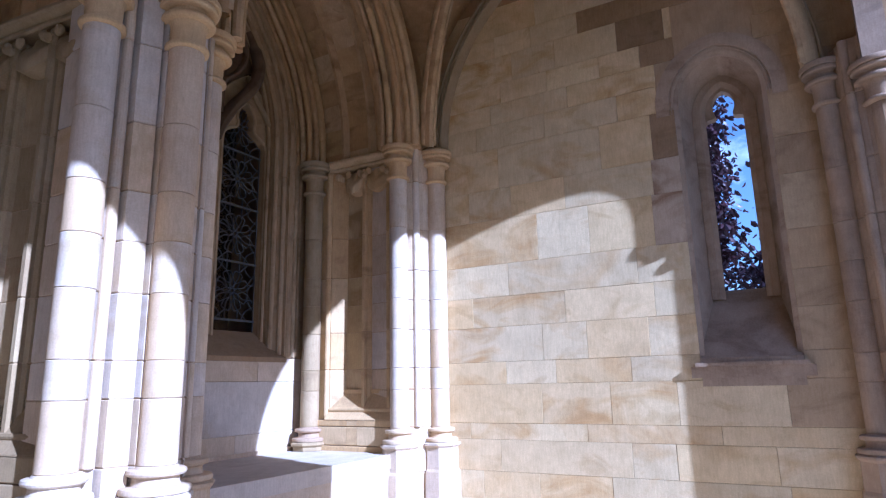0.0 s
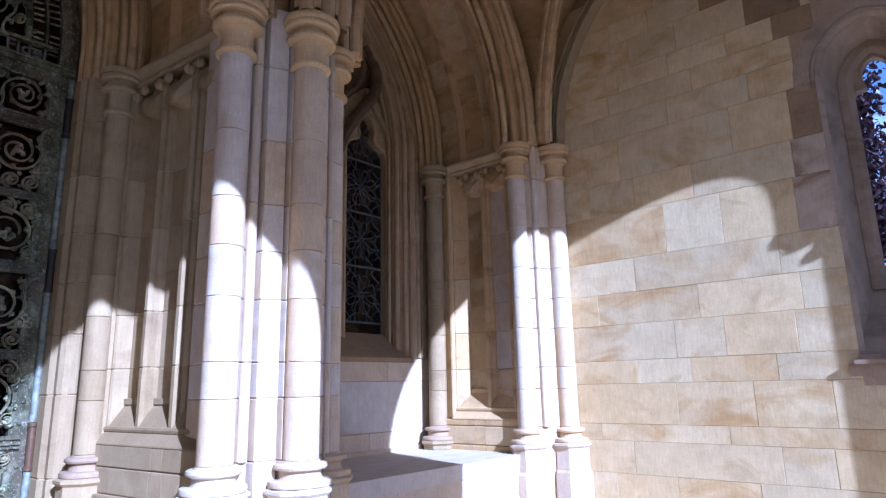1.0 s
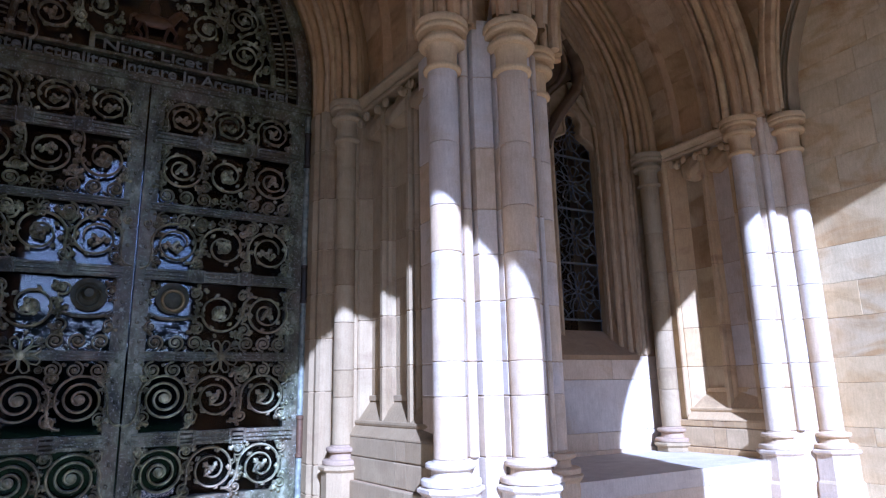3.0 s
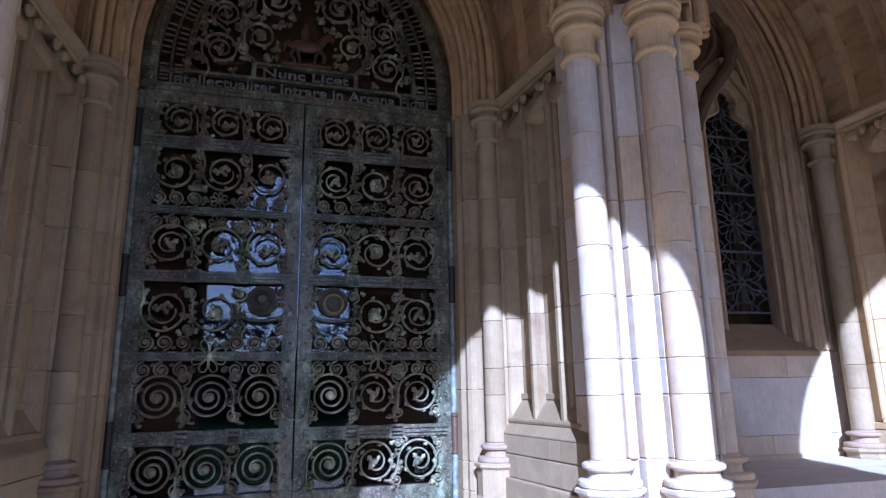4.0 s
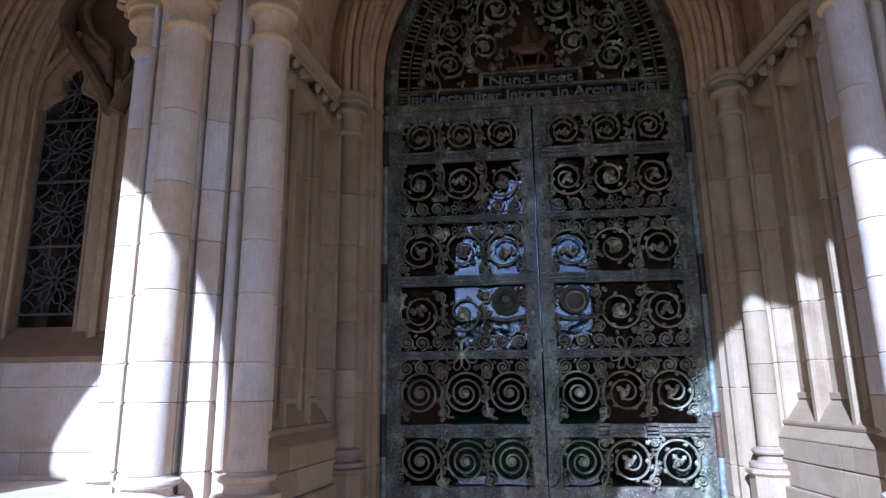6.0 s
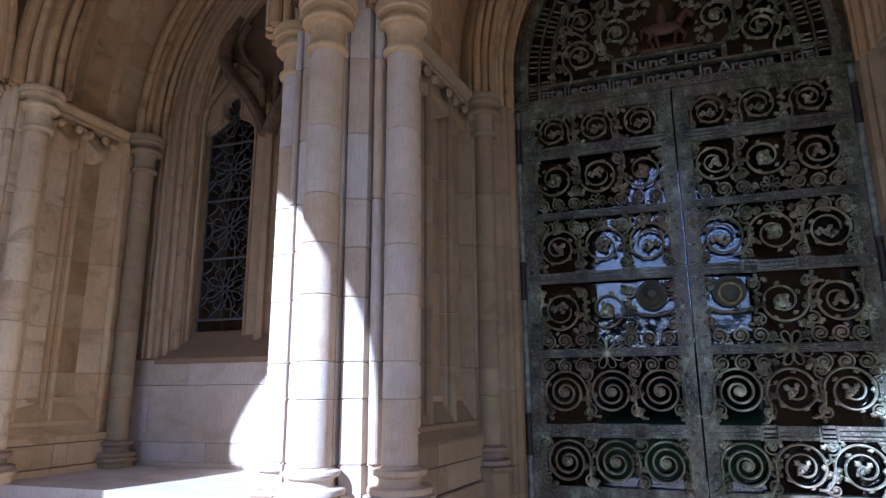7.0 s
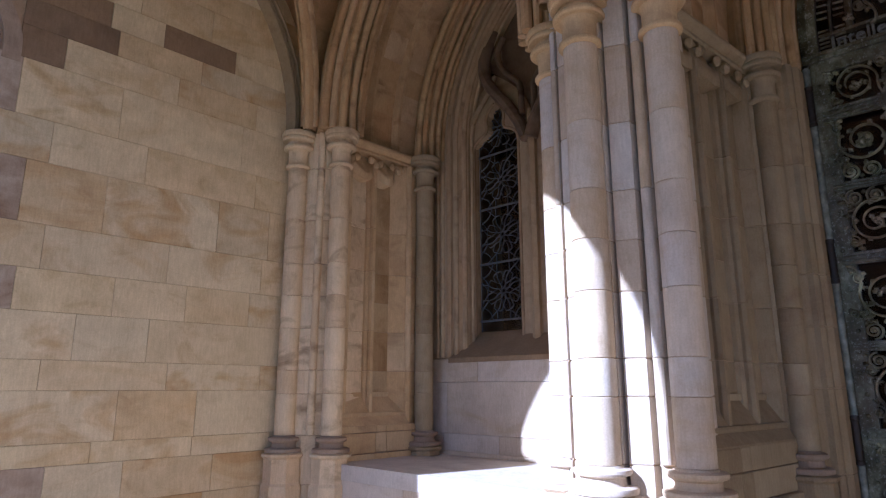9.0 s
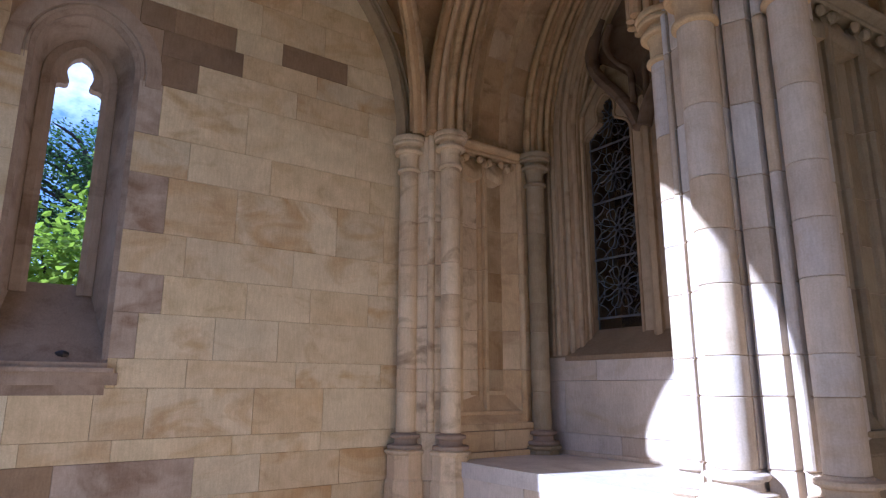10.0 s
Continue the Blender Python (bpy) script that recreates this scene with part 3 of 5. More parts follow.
def bay_arch(cx, half, extra, spring, y0, y1, out_half, in_half, name, label):
    a = empty(name, label, "arch", "bay arches")
    r = lambda h: h + extra
    rolled_arch(a, [(-0.085, y0 + 0.13, 0.022), (-0.092, y0 + 0.06, 0.030), (-0.080, y0 - 0.02, 0.030), (-0.040, y0 - 0.085, 0.026), (0.018, y0 - 0.115, 0.034), (0.085, y0 - 0.105, 0.026), (0.140, y0 - 0.085, 0.022)],
                [(-0.062, y0 + 0.20), (-0.062, y0 - 0.03), (-0.02, y0 - 0.08), (0.16, y0 - 0.08), (0.30, y0 + 0.0), (0.30, y0 + 0.20)], cx, out_half, extra, spring, CAP_TOP, WARM)
    rolled_arch(a, [(-0.075, y1 + 0.12, 0.020), (-0.080, y1 + 0.055, 0.025), (-0.070, y1 - 0.01, 0.024), (-0.035, y1 - 0.060, 0.022), (0.015, y1 - 0.080, 0.027), (0.065, y1 - 0.060, 0.020)],
                [(-0.055, y1 + 0.18), (-0.055, y1 - 0.01), (-0.02, y1 - 0.05), (0.10, y1 - 0.05), (0.16, y1 + 0.0), (0.16, y1 + 0.18)], cx, in_half, extra, spring, CAP_TOP, WARM)
    # soffit in stones, with ribs
    soff_half = max(out_half, in_half) + 0.06
    plate = [(0.0, y1 + 0.02), (soff_half - in_half + 0.2, y1 + 0.02), (soff_half - in_half + 0.2, y1 + 0.16), (0.0, y1 + 0.16)]
    part("arch_ring", mesh_of("arch_ring", *arch_sweep(plate, cx, in_half, spring, r(in_half), 22, CAP_TOP), WARM), a)
    ring = arch_line(soff_half, spring, r(soff_half), 0, 9, CAP_TOP)
    ring2 = arch_line(soff_half, spring, r(soff_half), 0.14, 9, CAP_TOP)
    ys = [y0 + 0.05 + (y1 - y0 - 0.05) * k / 3 for k in range(4)]
    for (pa, qa), (pb, qb) in zip(zip(ring, ring2), zip(ring[1:], ring2[1:])):
        for ya, yb in zip(ys, ys[1:]):
            g = 0.003
            v = [(cx + p[0], y, p[1]) for y in (ya + g, yb - g) for p in (pa, pb, qb, qa)]
            part("soffit_stone", mesh_of("soffit_stone", v, [(0, 1, 2, 3), (4, 5, 6, 7), (0, 1, 5, 4), (1, 2, 6, 5), (2, 3, 7, 6), (3, 0, 4, 7)], WARM), a)
    for y in ys[1:3]:
        sec = [(-0.055, y - 0.012), (-0.055, y + 0.012), (-0.03, y + 0.024), (0.02, y + 0.05), (0.02, y - 0.05), (-0.03, y - 0.024)]
        part("rib", mesh_of("rib", *arch_sweep(sec, cx, soff_half, spring, r(soff_half), 22, CAP_TOP), WARM, True), a)
    return a


bay_arch(0.0, 1.36, MID_R, 3.45, 2.67, 3.83, 1.321, 1.225, "door_arch", "deep moulded pointed arch over the bronze doors")
for sx in (1, -1):
    bay_arch(3.0 * sx, 0.9, SIDE_R, 3.30, 2.70, 3.62, 0.939, 0.895, "window_arch", "deep moulded pointed arch over a traceried window")

# spandrel wall over the piers, between the bay arches and the vault
spandrel = arch_wall(-4.9, 4.9, 3.2, 5.9, 2.76, 3.2, [(0.0, 1.44, 3.45, 1.44 + MID_R, 3.2), (3.0, 1.05, 3.30, 1.05 + SIDE_R, 3.2), (-3.0, 1.05, 3.30, 1.05 + SIDE_R, 3.2)])
tagged(part("wall_spandrel", mesh_of("wall_spandrel", *spandrel, DRESSED)), "limestone wall above the piers and arches", "wall", kind="structure")

# stone round the door arch
archivolt = empty("door_archivolt", "moulded limestone archivolt framing the bronze tympanum", "arch", kind="structure")
rolled_arch(archivolt, [(0.012, 4.12, 0.022), (0.022, 4.05, 0.028), (0.060, 3.99, 0.024), (0.105, 3.965, 0.020)], [(0.02, 4.30), (0.02, 4.07), (0.06, 4.01), (0.12, 3.975), (0.30, 3.96), (0.30, 4.30)], 0.0, 1.075, MID_R, 3.45, 3.2, WARM)

# ---- window bays: dado, bench, traceried windows ----
for sx in (1, -1):
    b = empty("stone_bench", "pale stone bench built into the window bay", "bench", "benches")
    top = box(2.02, 4.02, 2.742, 3.74, BENCH - 0.10, BENCH)
    part("bench_top", mesh_of("bench_top", *mirror(top, sx), PAVING), b)
    cuts = [2.02, 2.55, 3.2, 3.80, 4.06]
    for a, c in zip(cuts, cuts[1:]):
        for z0, z1 in ((0.0, 0.42), (0.42, 0.643)):
            part("bench_stone", mesh_of("bench_stone", *mirror(box(a + 0.002, c - 0.002, 2.748, 3.7, z0 + 0.002, z1), sx), DRESSED), b)

# ---- flat ornament in the x-z plane: ribbons, spirals, leaves; the front looks to -y ----
def ribbon(points, width, depth, taper=0.0):
    """A raised strap along a line of (x, z) points."""
    v, f, n = [], [], len(points)
    for i, (x, z) in enumerate(points):
        a, b = points[max(i - 1, 0)], points[min(i + 1, n - 1)]
        dx, dz = b[0] - a[0], b[1] - a[1]
        d = math.hypot(dx, dz) or 1.0
        nx, nz = -dz / d, dx / d
        w = 0.5 * width * (1 - taper * i / (n - 1))
        v += [(x + nx * w, 0.0, z + nz * w), (x + nx * w, -0.55 * depth, z + nz * w), (x + nx * w * 0.3, -depth, z + nz * w * 0.3), (x - nx * w * 0.3, -depth, z - nz * w * 0.3), (x - nx * w, -0.55 * depth, z - nz * w), (x - nx * w, 0.0, z - nz * w)]
    for i in range(n - 1):
        f += [(i * 6 + k, i * 6 + k + 1, i * 6 + k + 7, i * 6 + k + 6) for k in range(5)]
    return v, f + [(0, 1, 2, 3, 4, 5), tuple(range(len(v) - 6, len(v)))]


def spiral(r0, r1, turns, start=0.0, n=40, cx=0.0, cz=0.0):
    return [(cx + (r0 + (r1 - r0) * i / n) * math.cos(start + 2 * math.pi * turns * i / n), cz + (r0 + (r1 - r0) * i / n) * math.sin(start + 2 * math.pi * turns * i / n)) for i in range(n + 1)]


def leaf(x, z, length, width, turn, depth, lobes=3):
    """A domed lobed leaf from its stalk at (x, z)."""
    n, out = 28, []
    for i in range(n):
        t = 2 * math.pi * i / n
        k = 1 + 0.34 * math.cos(lobes * 2 * t)
        out.append((length * (0.5 - 0.5 * math.cos(t)) , width * 0.5 * math.sin(t) * k))
    c, s = math.cos(turn), math.sin(turn)
    def at(u, w):
        return x + u * c - w * s, z + u * s + w * c
    v = [(*(lambda q: (q[0], 0.0, q[1]))(at(u, w)),) for u, w in out]
    v += [(*(lambda q: (q[0], -0.6 * depth, q[1]))(at(length * 0.5 + (u - length * 0.5) * 0.9, w * 0.86)),) for u, w in out]
    q = at(length * 0.5, 0)
    v.append((q[0], -depth, q[1]))
    f = [(i, (i + 1) % n, n + (i + 1) % n, n + i) for i in range(n)] + [(n + i, n + (i + 1) % n, 2 * n) for i in range(n)]
    return v, f


def disc(x, z, r, depth, n=14):
    v = [(x + k * r * math.cos(2 * math.pi * i / n), -y * depth, z + k * r * math.sin(2 * math.pi * i / n)) for k, y in ((1, 0), (1, 0.5), (0.6, 1.0)) for i in range(n)]
    f = [(k * n + i, k * n + (i + 1) % n, k * n + n + (i + 1) % n, k * n + n + i) for k in range(2) for i in range(n)]
    return v, f + [tuple(range(2 * n, 3 * n))]


D = 0.030


def bent_flat(points, steps=5):
    """A smooth line through flat points."""
    out, p = [], [points[0], *points, points[-1]]
    for a, b, e, d in zip(p, p[1:], p[2:], p[3:]):
        for i in range(steps):
            t = i / steps
            out.append(tuple(0.5 * (2 * q + (r - o) * t + (2 * o - 5 * q + 4 * r - u) * t * t + (3 * q - o - 3 * r + u) * t ** 3) for o, q, r, u in zip(a, b, e, d)))
    return out + [points[-1]]


TAIL = ribbon(bent_flat([(1.50, -1.06), (1.22, -1.00), (1.02, -0.66), (0.97, -0.2), (1.0, 0.0)]), 0.11, D)


def trefoil(x, z, size, turn):
    """A vine leaf of three crinkled lobes with a bulb at its stalk."""
    lobes = [leaf(x, z, size * 1.15 * k, size * 0.55 * k, turn + a, D, 3) for a, k in ((0, 1.0), (1.4, 0.82), (-1.4, 0.82))]
    return join(*lobes, disc(x, z, size * 0.2, D * 1.3, 10))


def vine(end, start, turns):
    """A stem that winds inwards, with buds between its rounds."""
    stem = ribbon(spiral(1.0, end, turns, start, 56), 0.112, D, 0.40)
    buds = [leaf(0.74 * math.cos(q), 0.74 * math.sin(q), 0.26, 0.15, q + t, D, 2) for q, t in ((0.5, 1.9), (1.7, 1.2), (2.9, 1.8), (4.2, 1.3), (5.4, 1.7))]
    outer = [leaf(1.02 * math.cos(q), 1.02 * math.sin(q), k, k * 0.62, q + t, D, 3) for q, t, k in ((2.3, 0.2, 0.36), (4.0, -0.3, 0.30), (0.8, 0.4, 0.34), (3.3, 0.7, 0.20), (1.6, -0.6, 0.22))]
    curl = ribbon(spiral(0.20, 0.06, 1.2, 2.2, 16, 1.12, 0.92), 0.085, D)
    return join(TAIL, stem, curl, *buds, *outer)


SCROLLS = {
    "plain": join(ribbon(spiral(1.0, 0.16, 2.75, 0.0, 70), 0.105, D), TAIL, disc(0, 0, 0.2, D), leaf(0.85, -0.75, 0.34, 0.26, -0.5, D), leaf(-0.8, 0.8, 0.32, 0.24, 2.4, D), leaf(0.8, 0.78, 0.28, 0.2, 0.6, D)),
    "leaf": join(vine(0.40, 0.0, 1.62), ribbon(spiral(0.40, 0.10, 0.55, 2 * math.pi * 0.62, 14), 0.085, D), trefoil(-0.04, -0.04, 0.42, 0.7)),
    "flower": join(vine(0.34, 0.0, 1.35), ribbon(spiral(0.34, 0.16, 0.7, 2 * math.pi * 0.35, 14), 0.085, D), leaf(-0.1, 0.0, 0.50, 0.36, 0.5, D, 4), leaf(-0.1, 0.0, 0.44, 0.32, 1.7, D, 4), disc(-0.14, -0.06, 0.15, D * 1.4), disc(0.12, -0.20, 0.12, D * 1.3)),
    "grape": join(vine(0.46, 0.0, 1.55), trefoil(0.16, -0.18, 0.40, 2.4), leaf(0.36, -0.22, 0.30, 0.2, 1.0, D, 3), disc(-0.2, -0.22, 0.12, D * 1.3), disc(-0.05, -0.34, 0.11, D * 1.3)),
    "small": join(ribbon(spiral(1.0, 0.18, 1.9, -1.57, 34), 0.26, D), disc(0, 0, 0.26, D), leaf(0.95, -0.8, 0.55, 0.4, 0.6, D)),
    "tendril": join(ribbon(spiral(1.0, 0.3, 1.3, -1.8, 26, 0, 0.6), 0.26, D), ribbon([(-0.2, -0.35), (0.0, -0.75), (0.1, -1.2), (-0.1, -1.7)], 0.24, D, 0.4), leaf(0.0, -0.8, 0.9, 0.55, -0.6, D), leaf(0.05, -1.1, 0.85, 0.5, 3.5, D), disc(0, 0.6, 0.36, D)),
    "rosette": join(*[ribbon([(0.25 * math.cos(a - 0.3), 0.25 * math.sin(a - 0.3)), (0.7 * math.cos(a - 0.32), 0.7 * math.sin(a - 0.32)), (0.95 * math.cos(a - 0.17), 0.95 * math.sin(a - 0.17)), (1.0 * math.cos(a), 1.0 * math.sin(a)), (0.95 * math.cos(a + 0.17), 0.95 * math.sin(a + 0.17)), (0.7 * math.cos(a + 0.32), 0.7 * math.sin(a + 0.32)), (0.25 * math.cos(a + 0.3), 0.25 * math.sin(a + 0.3))], 0.085, D) for a in [k * math.pi / 4 for k in range(8)]], disc(0, 0, 0.28, D * 1.4)),
    "leaf_sprig": join(leaf(0, 0, 1.0, 0.62, 1.2, D), leaf(0, 0, 0.9, 0.55, 2.6, D), leaf(0, 0, 0.8, 0.5, -0.4, D)),
}
SCROLL_MESH = {k: mesh_of("scroll_" + k, *p, SCROLL_BRONZE, True) for k, p in SCROLLS.items()}
DOOR_Y = 4.20


def scroll(kind, x, z, r, parent, flip=1, turn=0.0, y=DOOR_Y + 0.012, name="scroll"):
    ob = new(name, SCROLL_MESH[kind])
    ob.parent = parent
    ob.matrix_basis = Matrix.Translation((x, y, z)) @ Matrix.Rotation(turn, 4, "Y") @ Matrix.Diagonal((r * flip, 1, r, 1))
    return ob


# ---- bronze doors ----
door_1 = empty("door_1", "pair of weathered bronze scrollwork doors, shut, with dark glass", "door", kind="structure")


def strap(x0, x1, z0, z1, y, collars):
    h, pieces = z1 - z0, [box(x0, x1, y - 0.012, y + 0.02, z0, z1)]
    for k in (0.12, 0.38, 0.74):
        pieces.append(box(x0, x1, y - 0.026, y - 0.010, z0 + h * k, z0 + h * (k + 0.13)))
    for c in collars:
        pieces.append(box(c - 0.035, c + 0.035, y - 0.026, y, z0 - 0.006, z1 + 0.006))
        for d in (-0.045, 0.045):
            pieces.append(box(c + d - 0.006, c + d + 0.006, y - 0.032, y, z0 - 0.004, z1 + 0.004))
    return join(*pieces)


def door_leaf(s):
    lf = part("door_leaf", mesh_of("door_leaf", *join(
        box(min(s * 0.006, s * 0.095), max(s * 0.006, s * 0.095), DOOR_Y, DOOR_Y + 0.045, 0.02, 3.245),
        box(min(s * 0.945, s * 1.035), max(s * 0.945, s * 1.035), DOOR_Y, DOOR_Y + 0.045, 0.02, 3.245),
        box(min(s * 0.095, s * 0.945), max(s * 0.095, s * 0.945), DOOR_Y + 0.001, DOOR_Y + 0.044, 3.165, 3.245),
        box(min(s * 0.095, s * 0.945), max(s * 0.095, s * 0.945), DOOR_Y + 0.001, DOOR_Y + 0.044, 0.02, 0.655)), BRONZE), door_1)
    for z0, z1 in ((2.845, 2.925), (2.395, 2.445), (1.950, 2.020), (1.455, 1.510), (0.955, 1.035)):
        w = strap(min(s * 0.06, s * 1.0), max(s * 0.06, s * 1.0), z0, z1, DOOR_Y, [s * 0.36, s * 0.66] if z1 - z0 > 0.06 else [])
        part("strap", mesh_of("strap", *w, BRONZE), lf)
    cols = (0.222, 0.515, 0.812)
    rows = ((0.805, 0.142, "EF"), (1.232, 0.145, "EF"), (1.765, 0.138, "D"), (2.190, 0.142, "C"), (2.690, 0.130, "B"), (3.045, 0.112, "A"))
    pick = random.Random(11 if s > 0 else 12)
    for z, r, row in rows:
        for k, x in enumerate(cols):
            if row == "D" and k == 0:
                continue
            kind = ("plain" if s < 0 or k == 0 else "leaf") if row == "EF" else pick.choice(("leaf", "flower", "grape"))
            scroll(kind, s * x, z, r, lf, -s, (math.pi if row in ("B", "D") and kind != "plain" else 0.0) + pick.uniform(-0.18, 0.18))
        for k, x in enumerate((0.11, 0.37, 0.665, 0.935)):
            for up in (1, -1):
                t = 0.0 if up > 0 else math.pi
                scroll("tendril", s * x, z + up * r * 0.62, r * (0.30 if 0 < k < 3 else 0.24), lf, pick.choice((1, -1)), t + pick.uniform(-0.4, 0.4), name="tendril")
            for up in (1, -1):
                scroll("leaf_sprig", s * (x + 0.012 * up), z + up * r * 0.97, r * 0.36, lf, pick.choice((1, -1)), pick.uniform(0, 6.28), name="leaf_sprig")
            if 0 < k < 3:
                scroll("leaf_sprig", s * x, z - 0.02, r * 0.42, lf, pick.choice((1, -1)), pick.uniform(0, 6.28), name="leaf_sprig")
    for z, up in ((2.500, 1), (2.340, -1), (1.565, 1), (1.400, -1)):
        for k, x in enumerate((0.145, 0.262, 0.372, 0.440, 0.622, 0.690, 0.800, 0.905)):
            scroll("small", s * x, z, 0.022 if k in (3, 4) else 0.048, lf, s * (1 if k < 4 else -1), 0.0 if up > 0 else math.pi, name="small_scroll")
    scroll("rosette", s * 0.532, 1.482, 0.105, lf, 1, math.pi / 8, DOOR_Y - 0.012, name="rosette")
    for z in (2.497, 2.343):
        scroll("rosette", s * 0.532, z, 0.058, lf, 1, 0.2, name="palmette")
    # studs on the stiles
    for x in (0.05, 0.99):
        studs = [disc(s * x + 0.012 * math.sin(k * 2.1), 0.75 + 0.117 * k, 0.013, 0.012, 8) for k in range(21)]
        v, f = join(*studs)
        part("studs", mesh_of("studs", [(a, b + DOOR_Y, c) for a, b, c in v], f, BRONZE), lf)
    # round lock plate with its ring
    plate = join(disc(s * 0.228, 1.84, 0.098, 0.02, 28), disc(s * 0.228, 1.84, 0.075, 0.03, 28))
    pl = part("lock_plate", mesh_of("lock_plate", [(a, b + DOOR_Y + 0.008, c) for a, b, c in plate[0]], plate[1], BRASS, True), lf, "round greenish brass plate")
    ring = ribbon(spiral(0.062, 0.062, 1.0, 1.3, 30, s * 0.228, 1.822), 0.019, 0.020)
    if s > 0:
        part("pull_ring", mesh_of("pull_ring", [(a, b + DOOR_Y - 0.024, c) for a, b, c in ring[0]], ring[1], WORN_BRASS, True), lf, "worn brass pull ring")
    else:
        knob = join(disc(s * 0.228, 1.84, 0.042, 0.05, 20), ring)
        part("boss", mesh_of("boss", [(a, b + DOOR_Y - 0.018, c) for a, b, c in knob[0]], knob[1], BRASS, True), lf)
    sw = ribbon([(s * 0.10, 1.74), (s * 0.16, 1.715), (s * 0.228, 1.71), (s * 0.30, 1.715), (s * 0.36, 1.735)], 0.02, 0.02)
    part("swag", mesh_of("swag", [(a, b + DOOR_Y + 0.01, c) for a, b, c in sw[0]], sw[1], BRONZE, True), lf)
    return lf


BRASS = plain("green_brass", (0.065, 0.062, 0.034), 0.5, 0.4, 0.4)
WORN_BRASS = plain("worn_brass", (0.24, 0.18, 0.075), 0.4, 0.6, 0.4)
door_leaf(1), door_leaf(-1)
for s in (1, -1):
    tube = prism(circle(s * 1.058, DOOR_Y - 0.005, 0.020, 14), 0.0, 3.22)
    part("hinge_post", mesh_of("hinge_post", *tube, VERDIGRIS, True), door_1)
    part("frame_strip", mesh_of("frame_strip", *box(min(s * 1.036, s * 1.09), max(s * 1.036, s * 1.09), DOOR_Y + 0.02, DOOR_Y + 0.06, 0.0, 3.26), BRONZE), door_1)
    for z in (0.97, 1.98, 2.96):
        prof = [(0.012, z - 0.135), (0.026, z - 0.130), (0.026, z - 0.11), (0.021, z - 0.105), (0.023, z), (0.021, z + 0.105), (0.026, z + 0.11), (0.026, z + 0.13), (0.012, z + 0.135)]
        part("hinge", mesh_of("hinge", *lathe(prof, s * 1.058, DOOR_Y - 0.012, 14), RED_BRONZE if z < 1.5 and s > 0 else DARK_BRONZE, True), door_1)
part("transom", mesh_of("transom", *join(box(-1.07, 1.07, DOOR_Y - 0.02, DOOR_Y + 0.05, 3.246, 3.300), box(-1.07, 1.07, DOOR_Y - 0.035, DOOR_Y + 0.05, 3.272, 3.290)), BRONZE), door_1)

# the glass; the room behind it is near-black, its darkness put in the colour
part("pane", mesh_of("pane", *arch_wall_fill(1.05, 3.45, 1.05 + MID_R, 4.252, 4.258), GLASS), door_1)

# tympanum: bronze ring with lettering, scrolls, the two lines of writing
tymp = part("tympanum", mesh_of("tympanum", *join(
    arch_sweep([(0.0, DOOR_Y + 0.05), (0.0, DOOR_Y + 0.005), (-0.05, DOOR_Y - 0.01), (-0.10, DOOR_Y + 0.005), (-0.10, DOOR_Y + 0.05)], 0, 1.078, 3.45, 1.078 + MID_R, 24, 3.30),
    arch_sweep([(0.0, DOOR_Y + 0.05), (0.0, DOOR_Y + 0.01), (-0.02, DOOR_Y + 0.0), (-0.035, DOOR_Y + 0.01), (-0.035, DOOR_Y + 0.05)], 0, 0.815, 3.45, 0.815 + MID_R, 24, 3.40),
    arch_sweep([(0.0, DOOR_Y + 0.05), (0.0, DOOR_Y + 0.015), (-0.012, DOOR_Y + 0.015), (-0.012, DOOR_Y + 0.05)], 0, 0.905, 3.45, 0.905 + MID_R, 24, 3.30),
    box(-0.96, 0.96, DOOR_Y + 0.0, DOOR_Y + 0.05, 3.398, 3.418), box(-0.345, 0.345, DOOR_Y - 0.005, DOOR_Y + 0.05, 3.512, 3.530),
    box(-0.375, -0.345, DOOR_Y - 0.005, DOOR_Y + 0.05, 3.418, 3.530), box(0.345, 0.375, DOOR_Y - 0.005, DOOR_Y + 0.05, 3.418, 3.530)), BRONZE), door_1)
for band in (0.035, 0.125):
    half = 0.815 + band
    marks, line = [], arch_line(half, 3.45, half + MID_R, 0.0, 40, 3.34)
    run = 0.0
    for (x0, z0), (x1, z1) in zip(line, line[1:]):
        d = math.hypot(x1 - x0, z1 - z0)
        steps = max(int(round(d / 0.030)), 1)
        for k in range(steps):
            x, z = x0 + (x1 - x0) * k / steps, z0 + (z1 - z0) * k / steps
            nx, nz = (z1 - z0) / d, -(x1 - x0) / d
            if (int(run) % 7) != 5:
                marks.append(ribbon([(x - nx * 0.028, z - nz * 0.028), (x + nx * 0.028, z + nz * 0.028)], 0.011, 0.016))
            run += 1
    v, f = join(*marks)
    part("lettering_bars", mesh_of("lettering_bars", [(a, b + DOOR_Y + 0.025, c) for a, b, c in v], f, SCROLL_BRONZE), tymp)


